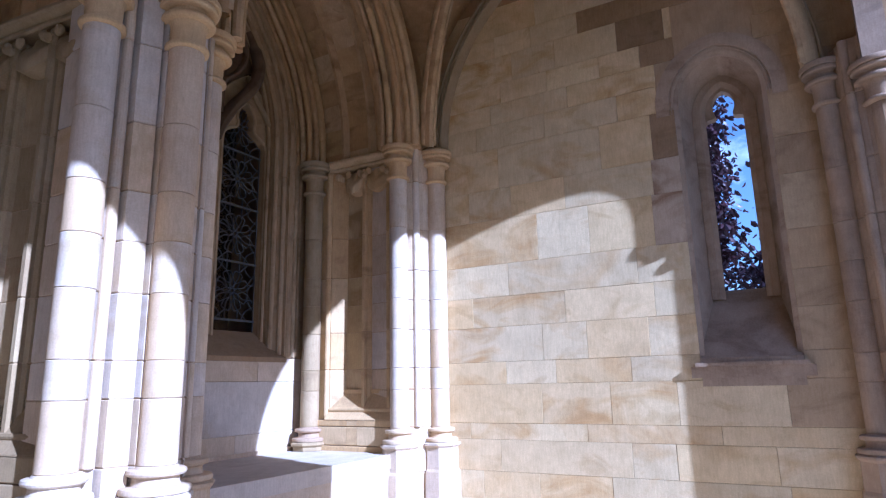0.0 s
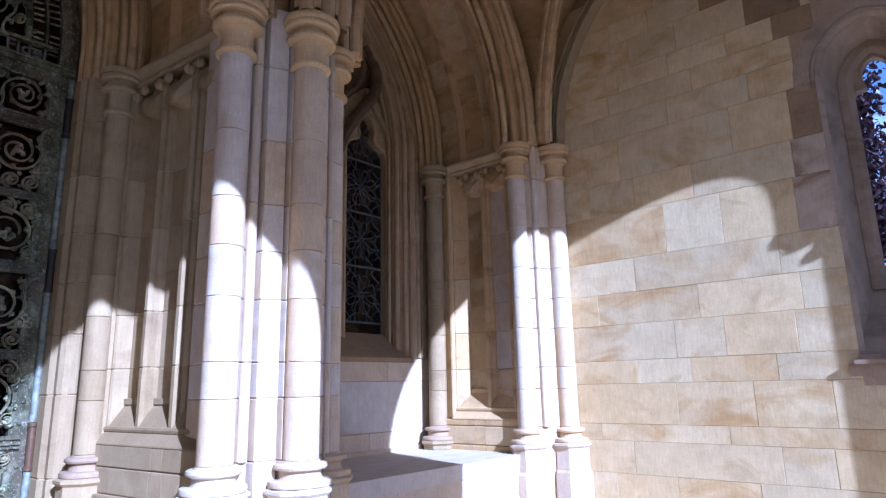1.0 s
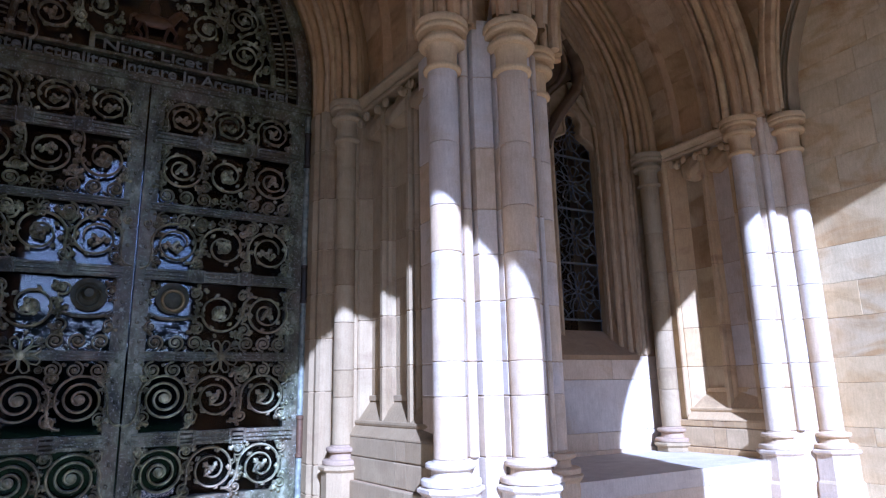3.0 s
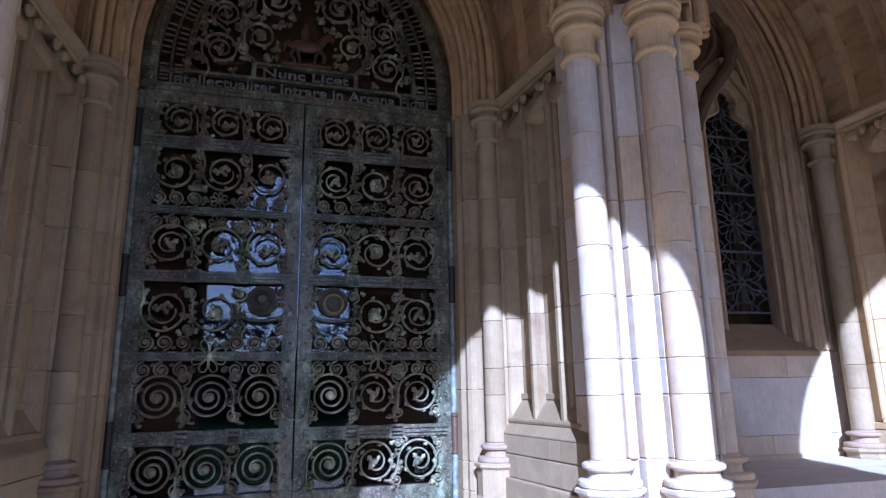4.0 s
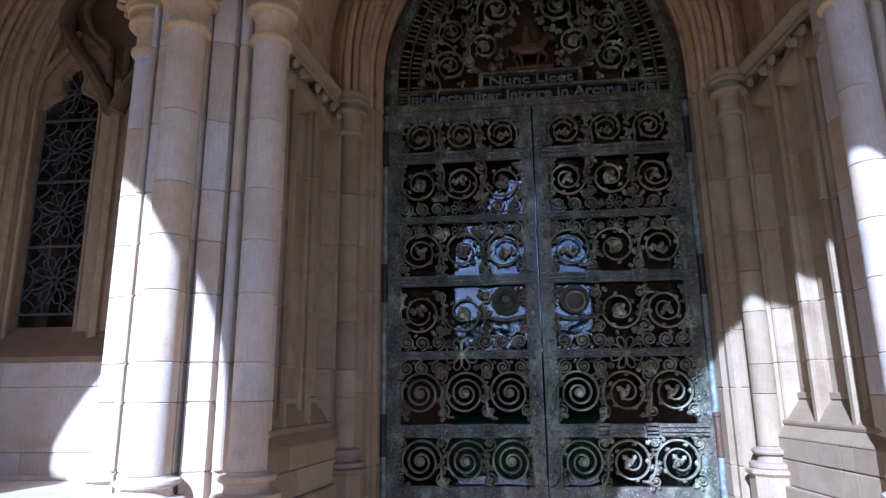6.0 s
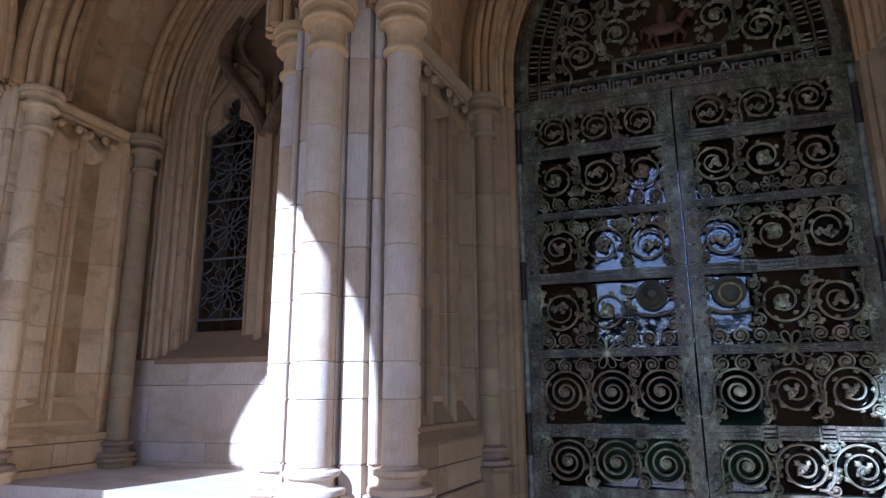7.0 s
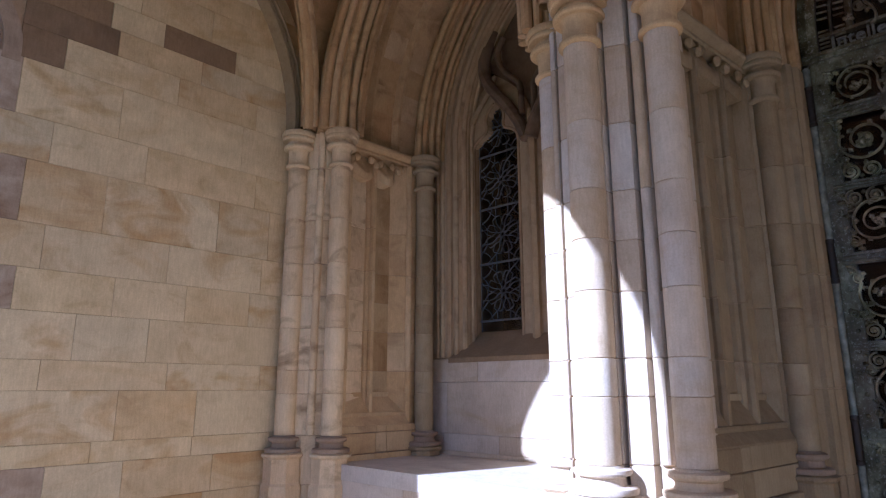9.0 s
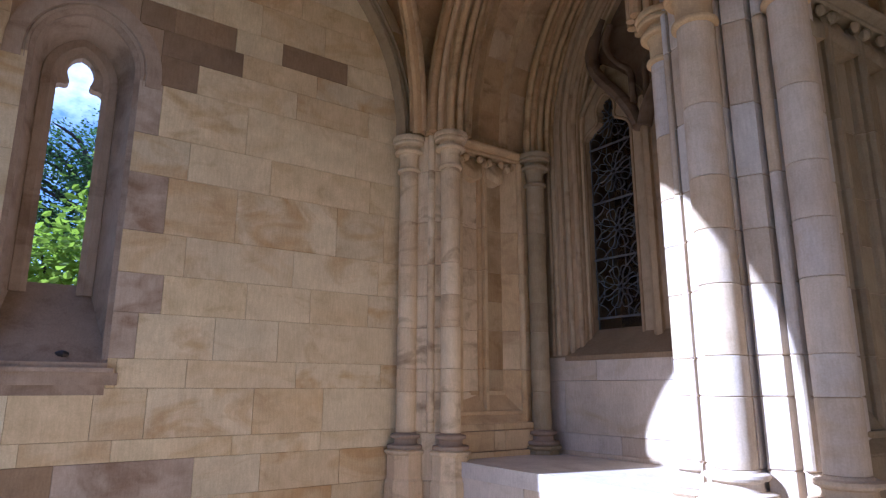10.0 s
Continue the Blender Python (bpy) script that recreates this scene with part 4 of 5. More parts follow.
def writing(text, x, z, height, width, parent):
    cu = bpy.data.curves.new("writing", "FONT")
    cu.body, cu.align_x, cu.size, cu.extrude, cu.offset = text, "CENTER", height, 0.008, 0.0012
    ob = bpy.data.objects.new("writing", cu)
    scene.collection.objects.link(ob)
    bpy.context.view_layer.update()
    me = bpy.data.meshes.new_from_object(ob.evaluated_get(bpy.context.evaluated_depsgraph_get()))
    k = width / max(ob.dimensions.x, 1e-3)
    bpy.data.objects.remove(ob)
    me.materials.clear()
    me.materials.append(PALE_BRONZE)
    out = part("writing", me, parent)
    out.matrix_basis = Matrix.Translation((x, DOOR_Y + 0.008, z)) @ Matrix.Rotation(math.pi / 2, 4, "X") @ Matrix.Diagonal((k, 1, 1, 1))
    return out


writing("Intellectualiter Intrare In Arcana Fidei", 0.0, 3.312, 0.105, 1.80, tymp)
writing("Nunc Licet", 0.0, 3.430, 0.098, 0.60, tymp)
for s in (1, -1):
    for kind, x, z, r, t in (("leaf", 0.585, 3.600, 0.130, 0.5), ("flower", 0.325, 3.735, 0.112, 0.0), ("leaf", 0.565, 3.880, 0.105, 1.0), ("leaf", 0.225, 4.040, 0.150, 0.0), ("flower", 0.47, 4.13, 0.085, 0.0), ("leaf", 0.20, 4.36, 0.13, 0.0)):
        scroll(kind, s * x, z, r, tymp, s, s * t)
    for x, z, r, t in ((0.42, 3.60, 0.045, 0.4), (0.45, 3.80, 0.04, 2.0), (0.70, 3.74, 0.04, 0.2), (0.36, 3.90, 0.04, 1.2), (0.66, 3.98, 0.035, 0.6), (0.42, 4.0, 0.035, 2.6), (0.72, 3.52, 0.035, 0.9), (0.06, 4.18, 0.05, 0.0), (0.25, 3.58, 0.035, 1.7), (0.36, 4.24, 0.035, 0.3), (0.16, 3.86, 0.03, 1.5)):
        scroll("tendril", s * x, z, r, tymp, s, s * t, name="tendril")
    fill = random.Random(31)
    for x, z, r in ((0.46, 3.66, 0.05), (0.69, 3.62, 0.045), (0.22, 3.66, 0.045), (0.40, 3.84, 0.045), (0.66, 3.80, 0.05), (0.30, 3.93, 0.045), (0.47, 3.98, 0.05), (0.10, 3.93, 0.045), (0.62, 4.06, 0.045), (0.08, 4.06, 0.04), (0.36, 4.14, 0.045), (0.80, 3.47, 0.04), (0.50, 3.46, 0.04), (0.21, 3.84, 0.035), (0.05, 4.28, 0.05)):
        scroll("leaf_sprig", s * x, z, r, tymp, s, fill.uniform(0, 6.28), name="leaf_sprig")
    stem = ribbon([(s * 0.36, 3.535), (s * 0.42, 3.59), (s * 0.46, 3.68), (s * 0.44, 3.78), (s * 0.46, 3.90), (s * 0.40, 4.02)], 0.022, D, 0.3)
    part("stem", mesh_of("stem", [(a, b + DOOR_Y + 0.012, c) for a, b, c in stem[0]], stem[1], BRONZE, True), tymp)


def lump(cx, cy, cz, rx, ry, rz, n=12, m=8):
    v = [(cx + rx * math.sin(math.pi * i / m) * math.cos(2 * math.pi * j / n), cy + ry * math.sin(math.pi * i / m) * math.sin(2 * math.pi * j / n), cz + rz * math.cos(math.pi * i / m)) for i in range(m + 1) for j in range(n)]
    return v, [(i * n + j, i * n + (j + 1) % n, (i + 1) * n + (j + 1) % n, (i + 1) * n + j) for i in range(m) for j in range(n)]


# plain bronze equestrian relief on a small plinth
legs = [ribbon(p, 0.026, 0.03, 0.4) for p in ([(-0.095, 3.67), (-0.115, 3.62), (-0.085, 3.585), (-0.09, 3.55)], [(-0.075, 3.67), (-0.055, 3.615), (-0.05, 3.55)], [(0.075, 3.67), (0.06, 3.61), (0.055, 3.55)], [(0.09, 3.68), (0.13, 3.635), (0.115, 3.585)])]
neck = [ribbon([(0.085, 3.715), (0.125, 3.775), (0.15, 3.80)], 0.06, 0.04, 0.3), ribbon([(0.14, 3.80), (0.19, 3.765)], 0.042, 0.04, 0.4), ribbon([(-0.12, 3.73), (-0.155, 3.71), (-0.16, 3.64)], 0.024, 0.02, 0.6)]
v, f = join(*legs, *neck, lump(-0.01, -0.01, 3.70, 0.125, 0.03, 0.048), lump(-0.015, -0.015, 3.785, 0.034, 0.025, 0.062), lump(-0.012, -0.015, 3.865, 0.018, 0.018, 0.022), box(-0.17, 0.17, -0.035, 0.02, 3.530, 3.550))
tagged(part("relief_figure", mesh_of("relief_figure", [(a, b + DOOR_Y + 0.01, c) for a, b, c in v], f, RED_BRONZE, True)), "small plain reddish bronze relief of a horse and rider", "relief")


# ---- traceried windows ----
def sweep_line(points, r, n=8, y_flat=1.0):
    """A round bar along (x, y, z) points in a wall's plane."""
    v, f, m = [], [], len(points)
    for i, (x, y, z) in enumerate(points):
        a, b = points[max(i - 1, 0)], points[min(i + 1, m - 1)]
        dx, dz = b[0] - a[0], b[2] - a[2]
        d = math.hypot(dx, dz) or 1.0
        nx, nz = -dz / d, dx / d
        for k in range(n):
            t = 2 * math.pi * k / n
            v.append((x + nx * r * math.cos(t), y + r * y_flat * math.sin(t), z + nz * r * math.cos(t)))
    for i in range(m - 1):
        f += [(i * n + k, i * n + (k + 1) % n, i * n + n + (k + 1) % n, i * n + n + k) for k in range(n)]
    return v, f + [tuple(range(n)), tuple(range((m - 1) * n, m * n))]


def bent(points, steps=6):
    """A smooth line through points."""
    out, p = [], [points[0], *points, points[-1]]
    for a, b, c, d in zip(p, p[1:], p[2:], p[3:]):
        for i in range(steps):
            t = i / steps
            out.append(tuple(0.5 * (2 * q + (r - o) * t + (2 * o - 5 * q + 4 * r - u) * t * t + (3 * q - o - 3 * r + u) * t ** 3) for o, q, r, u in zip(a, b, c, d)))
    return out + [points[-1]]


def came_cell(cx, cz, hw, hh):
    """One panel of the leaded pattern: an eight-pointed star among pointed petals."""
    w, d, out = 0.0085, 0.012, []

    def at(r, a):
        return cx + max(-hw, min(hw, r * math.cos(a))), cz + max(-hh, min(hh, r * math.sin(a)))
    out.append(ribbon(spiral(0.020, 0.020, 1.0, 0, 10, cx, cz), w, d))
    for k in range(8):
        a, e = k * math.pi / 4, math.pi / 8
        out += [ribbon([at(0.020, a), at(0.062, a + e)], w, d), ribbon([at(0.020, a), at(0.062, a - e)], w, d), ribbon([at(0.062, a + e), at(0.112, a), at(0.062, a - e)], w, d)]
        out.append(ribbon(bent([at(0.062, a + e), at(0.120, a + e * 0.72), at(0.172, a + e)], 4), w, d))
        out += [ribbon(bent([at(0.112, a), at(0.165, a + e * 0.35), at(0.172, a + e)], 4), w, d), ribbon(bent([at(0.112, a), at(0.165, a - e * 0.35), at(0.172, a - e)], 4), w, d)]
        out += [ribbon([at(0.172, a + e), at(0.30, a + e * 0.55)], w, d), ribbon([at(0.172, a + e), at(0.30, a + e * 1.45)], w, d)]
    for sx in (-1, 1):
        out.append(ribbon(bent([(cx + sx * hw, cz - 0.10), (cx + sx * (hw - 0.075), cz), (cx + sx * hw, cz + 0.10)], 5), w, d))
        for sz in (-1, 1):
            out.append(ribbon(bent([(cx + sx * hw, cz + sz * (hh - 0.12)), (cx + sx * (hw - 0.09), cz + sz * (hh - 0.07)), (cx + sx * (hw - 0.13), cz + sz * hh)], 5), w, d))
    return join(*out)


def traceried_window(sx, name):
    """A two-light window with a moulded frame, mullion, flowing tracery and patterned leaded glass."""
    w = empty(name, "two-light traceried stone window with patterned leaded glass", "window", kind="structure")
    above = arch_wall(2.0, 4.12, 1.49, 5.2, 3.75, 4.5, [(3.0, 0.735, 3.35, 0.735 + SIDE_R, 1.49)])
    # window wall, frame and mullion take the limestone toned down for shade
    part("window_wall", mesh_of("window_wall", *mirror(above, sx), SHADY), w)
    beds = [(0.60, 0.905, (2.6, 3.25, 3.82)), (0.905, 1.30, (2.35, 3.78)), (1.30, 1.487, (2.8, 3.45))]
    for z0, z1, cuts in beds:
        c = [2.0, *cuts, 4.12]
        for a, b in zip(c, c[1:]):
            st = prism([(a + 0.0015, 3.752), (b - 0.0015, 3.752), (b - 0.0015, 4.0), (a + 0.0015, 4.0)], z0 + 0.0015, z1 - 0.0015, 0.004)
            part("dado_stone", mesh_of("dado_stone", *mirror(st, sx), DRESSED), w)
    lip = prism([(2.0, 3.72), (4.0, 3.72), (4.0, 3.76), (2.0, 3.76)], BENCH + 0.001, BENCH + 0.03, 0.006)
    part("skirting", mesh_of("skirting", *mirror(lip, sx), DRESSED), w)
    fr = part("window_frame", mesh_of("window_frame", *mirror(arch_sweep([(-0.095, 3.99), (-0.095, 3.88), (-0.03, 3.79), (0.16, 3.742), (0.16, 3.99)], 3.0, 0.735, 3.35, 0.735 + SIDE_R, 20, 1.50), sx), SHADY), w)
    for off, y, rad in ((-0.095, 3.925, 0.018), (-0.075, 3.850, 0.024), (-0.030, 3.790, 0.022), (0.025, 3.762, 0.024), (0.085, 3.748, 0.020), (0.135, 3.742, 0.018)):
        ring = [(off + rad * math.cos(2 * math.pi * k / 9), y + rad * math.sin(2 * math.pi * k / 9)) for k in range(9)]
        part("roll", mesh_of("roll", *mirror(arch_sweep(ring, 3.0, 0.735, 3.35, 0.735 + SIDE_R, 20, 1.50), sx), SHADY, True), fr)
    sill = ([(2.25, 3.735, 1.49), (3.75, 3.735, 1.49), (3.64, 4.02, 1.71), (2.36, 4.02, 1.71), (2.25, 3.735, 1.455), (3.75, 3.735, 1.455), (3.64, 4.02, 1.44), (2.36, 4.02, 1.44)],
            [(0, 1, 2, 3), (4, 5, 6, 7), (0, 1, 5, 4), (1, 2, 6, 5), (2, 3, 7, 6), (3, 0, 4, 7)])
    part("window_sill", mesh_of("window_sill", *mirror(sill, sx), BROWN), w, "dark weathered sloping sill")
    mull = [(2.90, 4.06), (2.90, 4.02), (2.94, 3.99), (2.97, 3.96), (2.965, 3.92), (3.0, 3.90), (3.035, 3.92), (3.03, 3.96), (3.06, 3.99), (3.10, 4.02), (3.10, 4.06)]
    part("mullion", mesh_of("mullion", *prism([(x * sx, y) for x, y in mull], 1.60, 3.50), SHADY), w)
    for s in (-1, 1):
        cx = 3.0 + s * 0.400
        part("pane", mesh_of("pane", *mirror(box(cx - 0.26, cx + 0.26, 4.045, 4.049, 1.69, 3.72), sx), GLASS), w)
        bars = [box(cx - 0.245, cx + 0.245, 4.018, 4.032, z - 0.008, z + 0.008) for z in (1.80, 2.285, 2.77, 3.255)]
        bars += [box(cx + k * 0.228 - 0.005, cx + k * 0.228 + 0.005, 4.02, 4.03, 1.70, 3.40) for k in (-1, 1)]
        part("saddle_bars", mesh_of("saddle_bars", *mirror(join(*bars), sx), LEAD), w)
        for z in (2.0425, 2.5275, 3.0125, 3.49):
            v, f = came_cell(cx, z, 0.238, 0.235)
            part("came_panel", mesh_of("came_panel", *mirror(([(a, b + 4.04, c) for a, b, c in v], f), sx), LEAD), w, "grey leadwork in a petalled star pattern")
        # the light's head: round shoulders and a narrow cusped lobe, cut through a plate and edged with a roll
        hole = [(0.242, 1.60), (0.242, 3.28), (0.236, 3.335), (0.208, 3.382), (0.160, 3.412), (0.125, 3.428), (0.098, 3.445), (0.086, 3.470), (0.086, 3.500), (0.094, 3.530), (0.094, 3.565), (0.082, 3.605), (0.058, 3.645), (0.030, 3.672), (0.0, 3.690)]
        rim = [(0.392, 1.60), (0.392, 3.30), (0.392, 3.36), (0.392, 3.42), (0.392, 3.47), (0.38, 3.52), (0.36, 3.58), (0.33, 3.64), (0.30, 3.69), (0.26, 3.74), (0.21, 3.79), (0.16, 3.84), (0.10, 3.89), (0.05, 3.93), (0.0, 3.97)]
        plate, edge = [], []
        for k in (-1, 1):
            for (a, b), (c, d) in zip(zip(hole, hole[1:]), zip(rim, rim[1:])):
                q = [(cx + k * u, y, z) for y in (3.965, 4.05) for u, z in (a, b, d, c)]
                plate.append((q, [(0, 1, 2, 3), (4, 5, 6, 7), (0, 1, 5, 4), (2, 3, 7, 6), (1, 2, 6, 5), (3, 0, 4, 7)]))
            edge.append(sweep_line([(cx + k * (u + 0.006), 3.964, z) for u, z in hole], 0.014, 8))
        part("head_plate", mesh_of("head_plate", *mirror(join(*plate), sx), SHADY), w)
        part("light_frame", mesh_of("light_frame", *mirror(join(*edge), sx), SHADY, True), w)
    # flowing tracery over the lights: ogee bars from the mullion, daggers between them
    back = arch_wall(2.2, 3.8, 3.40, 5.0, 4.0, 4.05, [(3.0 - 0.392, 0.30, 3.40, 0.42, 3.40), (3.0 + 0.392, 0.30, 3.40, 0.42, 3.40)])
    # plate and ogee bars are coloured dark for the shade up here
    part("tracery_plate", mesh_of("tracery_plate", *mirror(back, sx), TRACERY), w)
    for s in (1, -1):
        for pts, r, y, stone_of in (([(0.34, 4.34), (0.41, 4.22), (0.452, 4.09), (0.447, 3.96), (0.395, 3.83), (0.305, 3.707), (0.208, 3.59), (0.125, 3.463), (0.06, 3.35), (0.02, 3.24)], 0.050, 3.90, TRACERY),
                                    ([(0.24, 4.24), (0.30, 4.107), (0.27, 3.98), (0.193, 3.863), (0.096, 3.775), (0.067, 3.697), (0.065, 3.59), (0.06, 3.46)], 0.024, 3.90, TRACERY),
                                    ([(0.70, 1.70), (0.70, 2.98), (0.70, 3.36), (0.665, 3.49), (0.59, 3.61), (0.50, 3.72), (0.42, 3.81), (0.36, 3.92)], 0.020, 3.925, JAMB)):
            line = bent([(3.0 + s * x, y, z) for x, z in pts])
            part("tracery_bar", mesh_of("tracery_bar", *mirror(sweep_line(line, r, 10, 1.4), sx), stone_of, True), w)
        # near-black panes laid just before the tracery plate
        for pts in ([(0.20, 3.66), (0.34, 3.80), (0.48, 3.95), (0.50, 4.00), (0.42, 3.99), (0.28, 3.86), (0.19, 3.76)], [(0.50, 4.12), (0.57, 4.14), (0.55, 4.27), (0.48, 4.22)]):
            line = [(3.0 + s * x, z) for x, z in bent_flat(pts + pts[:1])[:-1]]
            v = [(x, 3.992, z) for x, z in line] + [(x, 3.996, z) for x, z in line]
            n = len(line)
            part("pane", mesh_of("pane", *mirror((v, [tuple(range(n)), tuple(range(n, 2 * n))] + [(i, (i + 1) % n, n + (i + 1) % n, n + i) for i in range(n)]), sx), DARK_GLASS), w)
    # black slab behind the lights in place of an unlit room
    part("unlit_room_backing", mesh_of("unlit_room_backing", *mirror(box(2.2, 3.8, 4.44, 4.49, 1.5, 5.0), sx), DARK), w)
    return w


window_3 = traceried_window(1, "window_3")
window_4 = traceried_window(-1, "window_4")

# ---- front of the porch: three open arches, piers and vault ----
FRONT = [(-3.32, 1.05, 2.95, 1.60, -0.3), (-0.02, 0.98, 2.95, 1.60, -0.3), (3.08, 0.82, 3.25, 1.30, 3.04)]   # centre, half width, spring, radius, foot of the inner order
ORDER = 0.048
front = arch_wall(-4.9, 4.9, -0.3, 5.9, -0.72, -0.58, [(cx, h + ORDER, sp, r + ORDER, -0.3) for cx, h, sp, r, foot in FRONT])
tagged(part("wall_front", mesh_of("wall_front", *front, BROWN)), "front wall of the porch with three open arches", "wall", kind="structure")
for cx, h, sp, r, foot in FRONT:
    ring = arch_sweep([(0.0, -0.66), (ORDER + 0.02, -0.66), (ORDER + 0.02, -0.52), (0.0, -0.52)], cx, h, sp, r, 20, foot)
    tagged(part("front_arch", mesh_of("front_arch", *ring, SHADE_WEATHERED)), "inner order of an open front arch", "arch", "front arches")


def front_shaft(x):
    """A shaft at the outer side of a front arch, with its ringed capital a little below those within."""
    c = empty("front_shaft", "shade-darkened stone shaft with a ringed capital under a front arch", "shaft", "front shafts")
    # dark stone here carries the shade near the front wall
    for a, b in zip([-0.28, 0.6, 1.215, 1.92], [0.6, 1.215, 1.92, 2.80]):
        part("drum", mesh_of("drum", *prism(circle(x, -0.60, 0.072), a + 0.001, b - 0.001, 0.003), SHADE_WEATHERED, True), c)
    part("capital", mesh_of("capital", *lathe(capital_profile(0.084, 2.80, 3.06), x, -0.60), SHADE_WEATHERED, True), c)


front_shaft(4.020)
front_shaft(-4.470)
for sx in (1, -1):
    corner(sx, "corner_shafts", -1.0)
# added closing walls, coloured black so the glass looks into darkness
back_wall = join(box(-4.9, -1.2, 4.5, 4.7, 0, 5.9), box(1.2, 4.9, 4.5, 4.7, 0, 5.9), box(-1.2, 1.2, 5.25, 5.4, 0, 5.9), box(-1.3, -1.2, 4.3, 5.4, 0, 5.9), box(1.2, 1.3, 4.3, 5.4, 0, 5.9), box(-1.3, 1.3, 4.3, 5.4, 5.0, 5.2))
tagged(part("wall_back", mesh_of("wall_back", *back_wall, DARK)), "unseen near-black wall standing in for the unlit building behind", "wall", kind="structure")


def vault():
    """Groined vault over the three bays, one mesh."""
    def rise(d, half, extra, spring=3.30):
        r = half + extra
        u = min(abs(d), half)
        return spring + math.sqrt(max(r * r - (u + extra) ** 2, 0))
    v, f = [], []
    for x0, x1, ex in ((-4.3, -1.68, 0.5), (-1.68, 1.68, 0.1), (1.68, 4.3, 0.5)):
        n, k = 28, len(v)
        for i in range(n + 1):
            for j in range(n + 1):
                x, y = x0 + (x1 - x0) * i / n, -0.47 + 3.23 * j / n
                z = max(rise(x - (x0 + x1) / 2, (x1 - x0) / 2, ex), rise(y - 1.095, 1.62, 0.25))
                v.append((x, y, z))
        f += [(k + i * (n + 1) + j, k + (i + 1) * (n + 1) + j, k + (i + 1) * (n + 1) + j + 1, k + i * (n + 1) + j + 1) for i in range(n) for j in range(n)]
    return v, f


ceiling = tagged(part("ceiling", mesh_of("ceiling", *vault(), WARM, True)), "groined stone vault over the porch", "ceiling", kind="structure")
roof = tagged(part("roof", mesh_of("roof", *box(-5.0, 5.0, -0.8, 4.7, 5.9, 6.1), MORTAR)), "plain roof closing the porch", "roof", kind="structure")

# ribs against the side walls and from the corner shafts
for sx in (1, -1):
    rib = turned(arch_sweep(moulding(0.10, 0.13, WALL_X - 0.10, 3, -0.06), 1.095, 1.42, 3.25, 1.42 + 0.30, 22, CAP_TOP))
    rib = mirror(([(x, y, z) for x, y, z in rib[0]], rib[1]), sx)
    tagged(part("wall_rib", mesh_of("wall_rib", *rib, JAMB, True)), "moulded limestone rib springing along the side wall", "rib", "vault ribs")

# groin and cross ribs of the vault
def bough_rib(points, r):
    line = [Vector(p) for p in points]
    v, f, m, n = [], [], len(line), 10
    for i, p in enumerate(line):
        d = (line[min(i + 1, m - 1)] - line[max(i - 1, 0)]).normalized()
        e = d.cross(Vector((0, 0, 1))).normalized()
        up = e.cross(d)
        for k in range(n):
            t = 2 * math.pi * k / n
            v.append(tuple(p + e * r * math.cos(t) + up * 1.6 * r * math.sin(t)))
    for i in range(m - 1):
        f += [(i * n + k, i * n + (k + 1) % n, i * n + n + (k + 1) % n, i * n + n + k) for k in range(n)]
    return v, f


for sx in (1, -1):
    for x0, y0, x1, y1 in ((4.08, 2.53, 2.99, 1.10), (1.80, 2.47, 2.99, 1.10), (1.60, 2.45, 0.0, 1.10), (4.19, -0.28, 2.99, 1.10), (1.70, 2.44, 1.70, 1.10)):
        rise = 1.72 if x0 > 1.9 or x1 > 1.9 else 1.75
        pts = [(sx * (x0 + (x1 - x0) * (1 - math.cos(a))), y0 + (y1 - y0) * (1 - math.cos(a)), 3.19 + rise * math.sin(a)) for a in [math.pi / 2 * i / 16 for i in range(17)]]
        for off, r in ((0.0, 0.045), (0.045, 0.026), (-0.045, 0.026)):
            moved = [(p[0] + off * sx * 0.7, p[1] - off * 0.7, p[2] + abs(off) * 0.6) for p in pts]
            tagged(part("vault_rib", mesh_of("vault_rib", *bough_rib(moved, r), WARM, True)), "moulded limestone rib rising into the vault", "rib", "vault ribs")

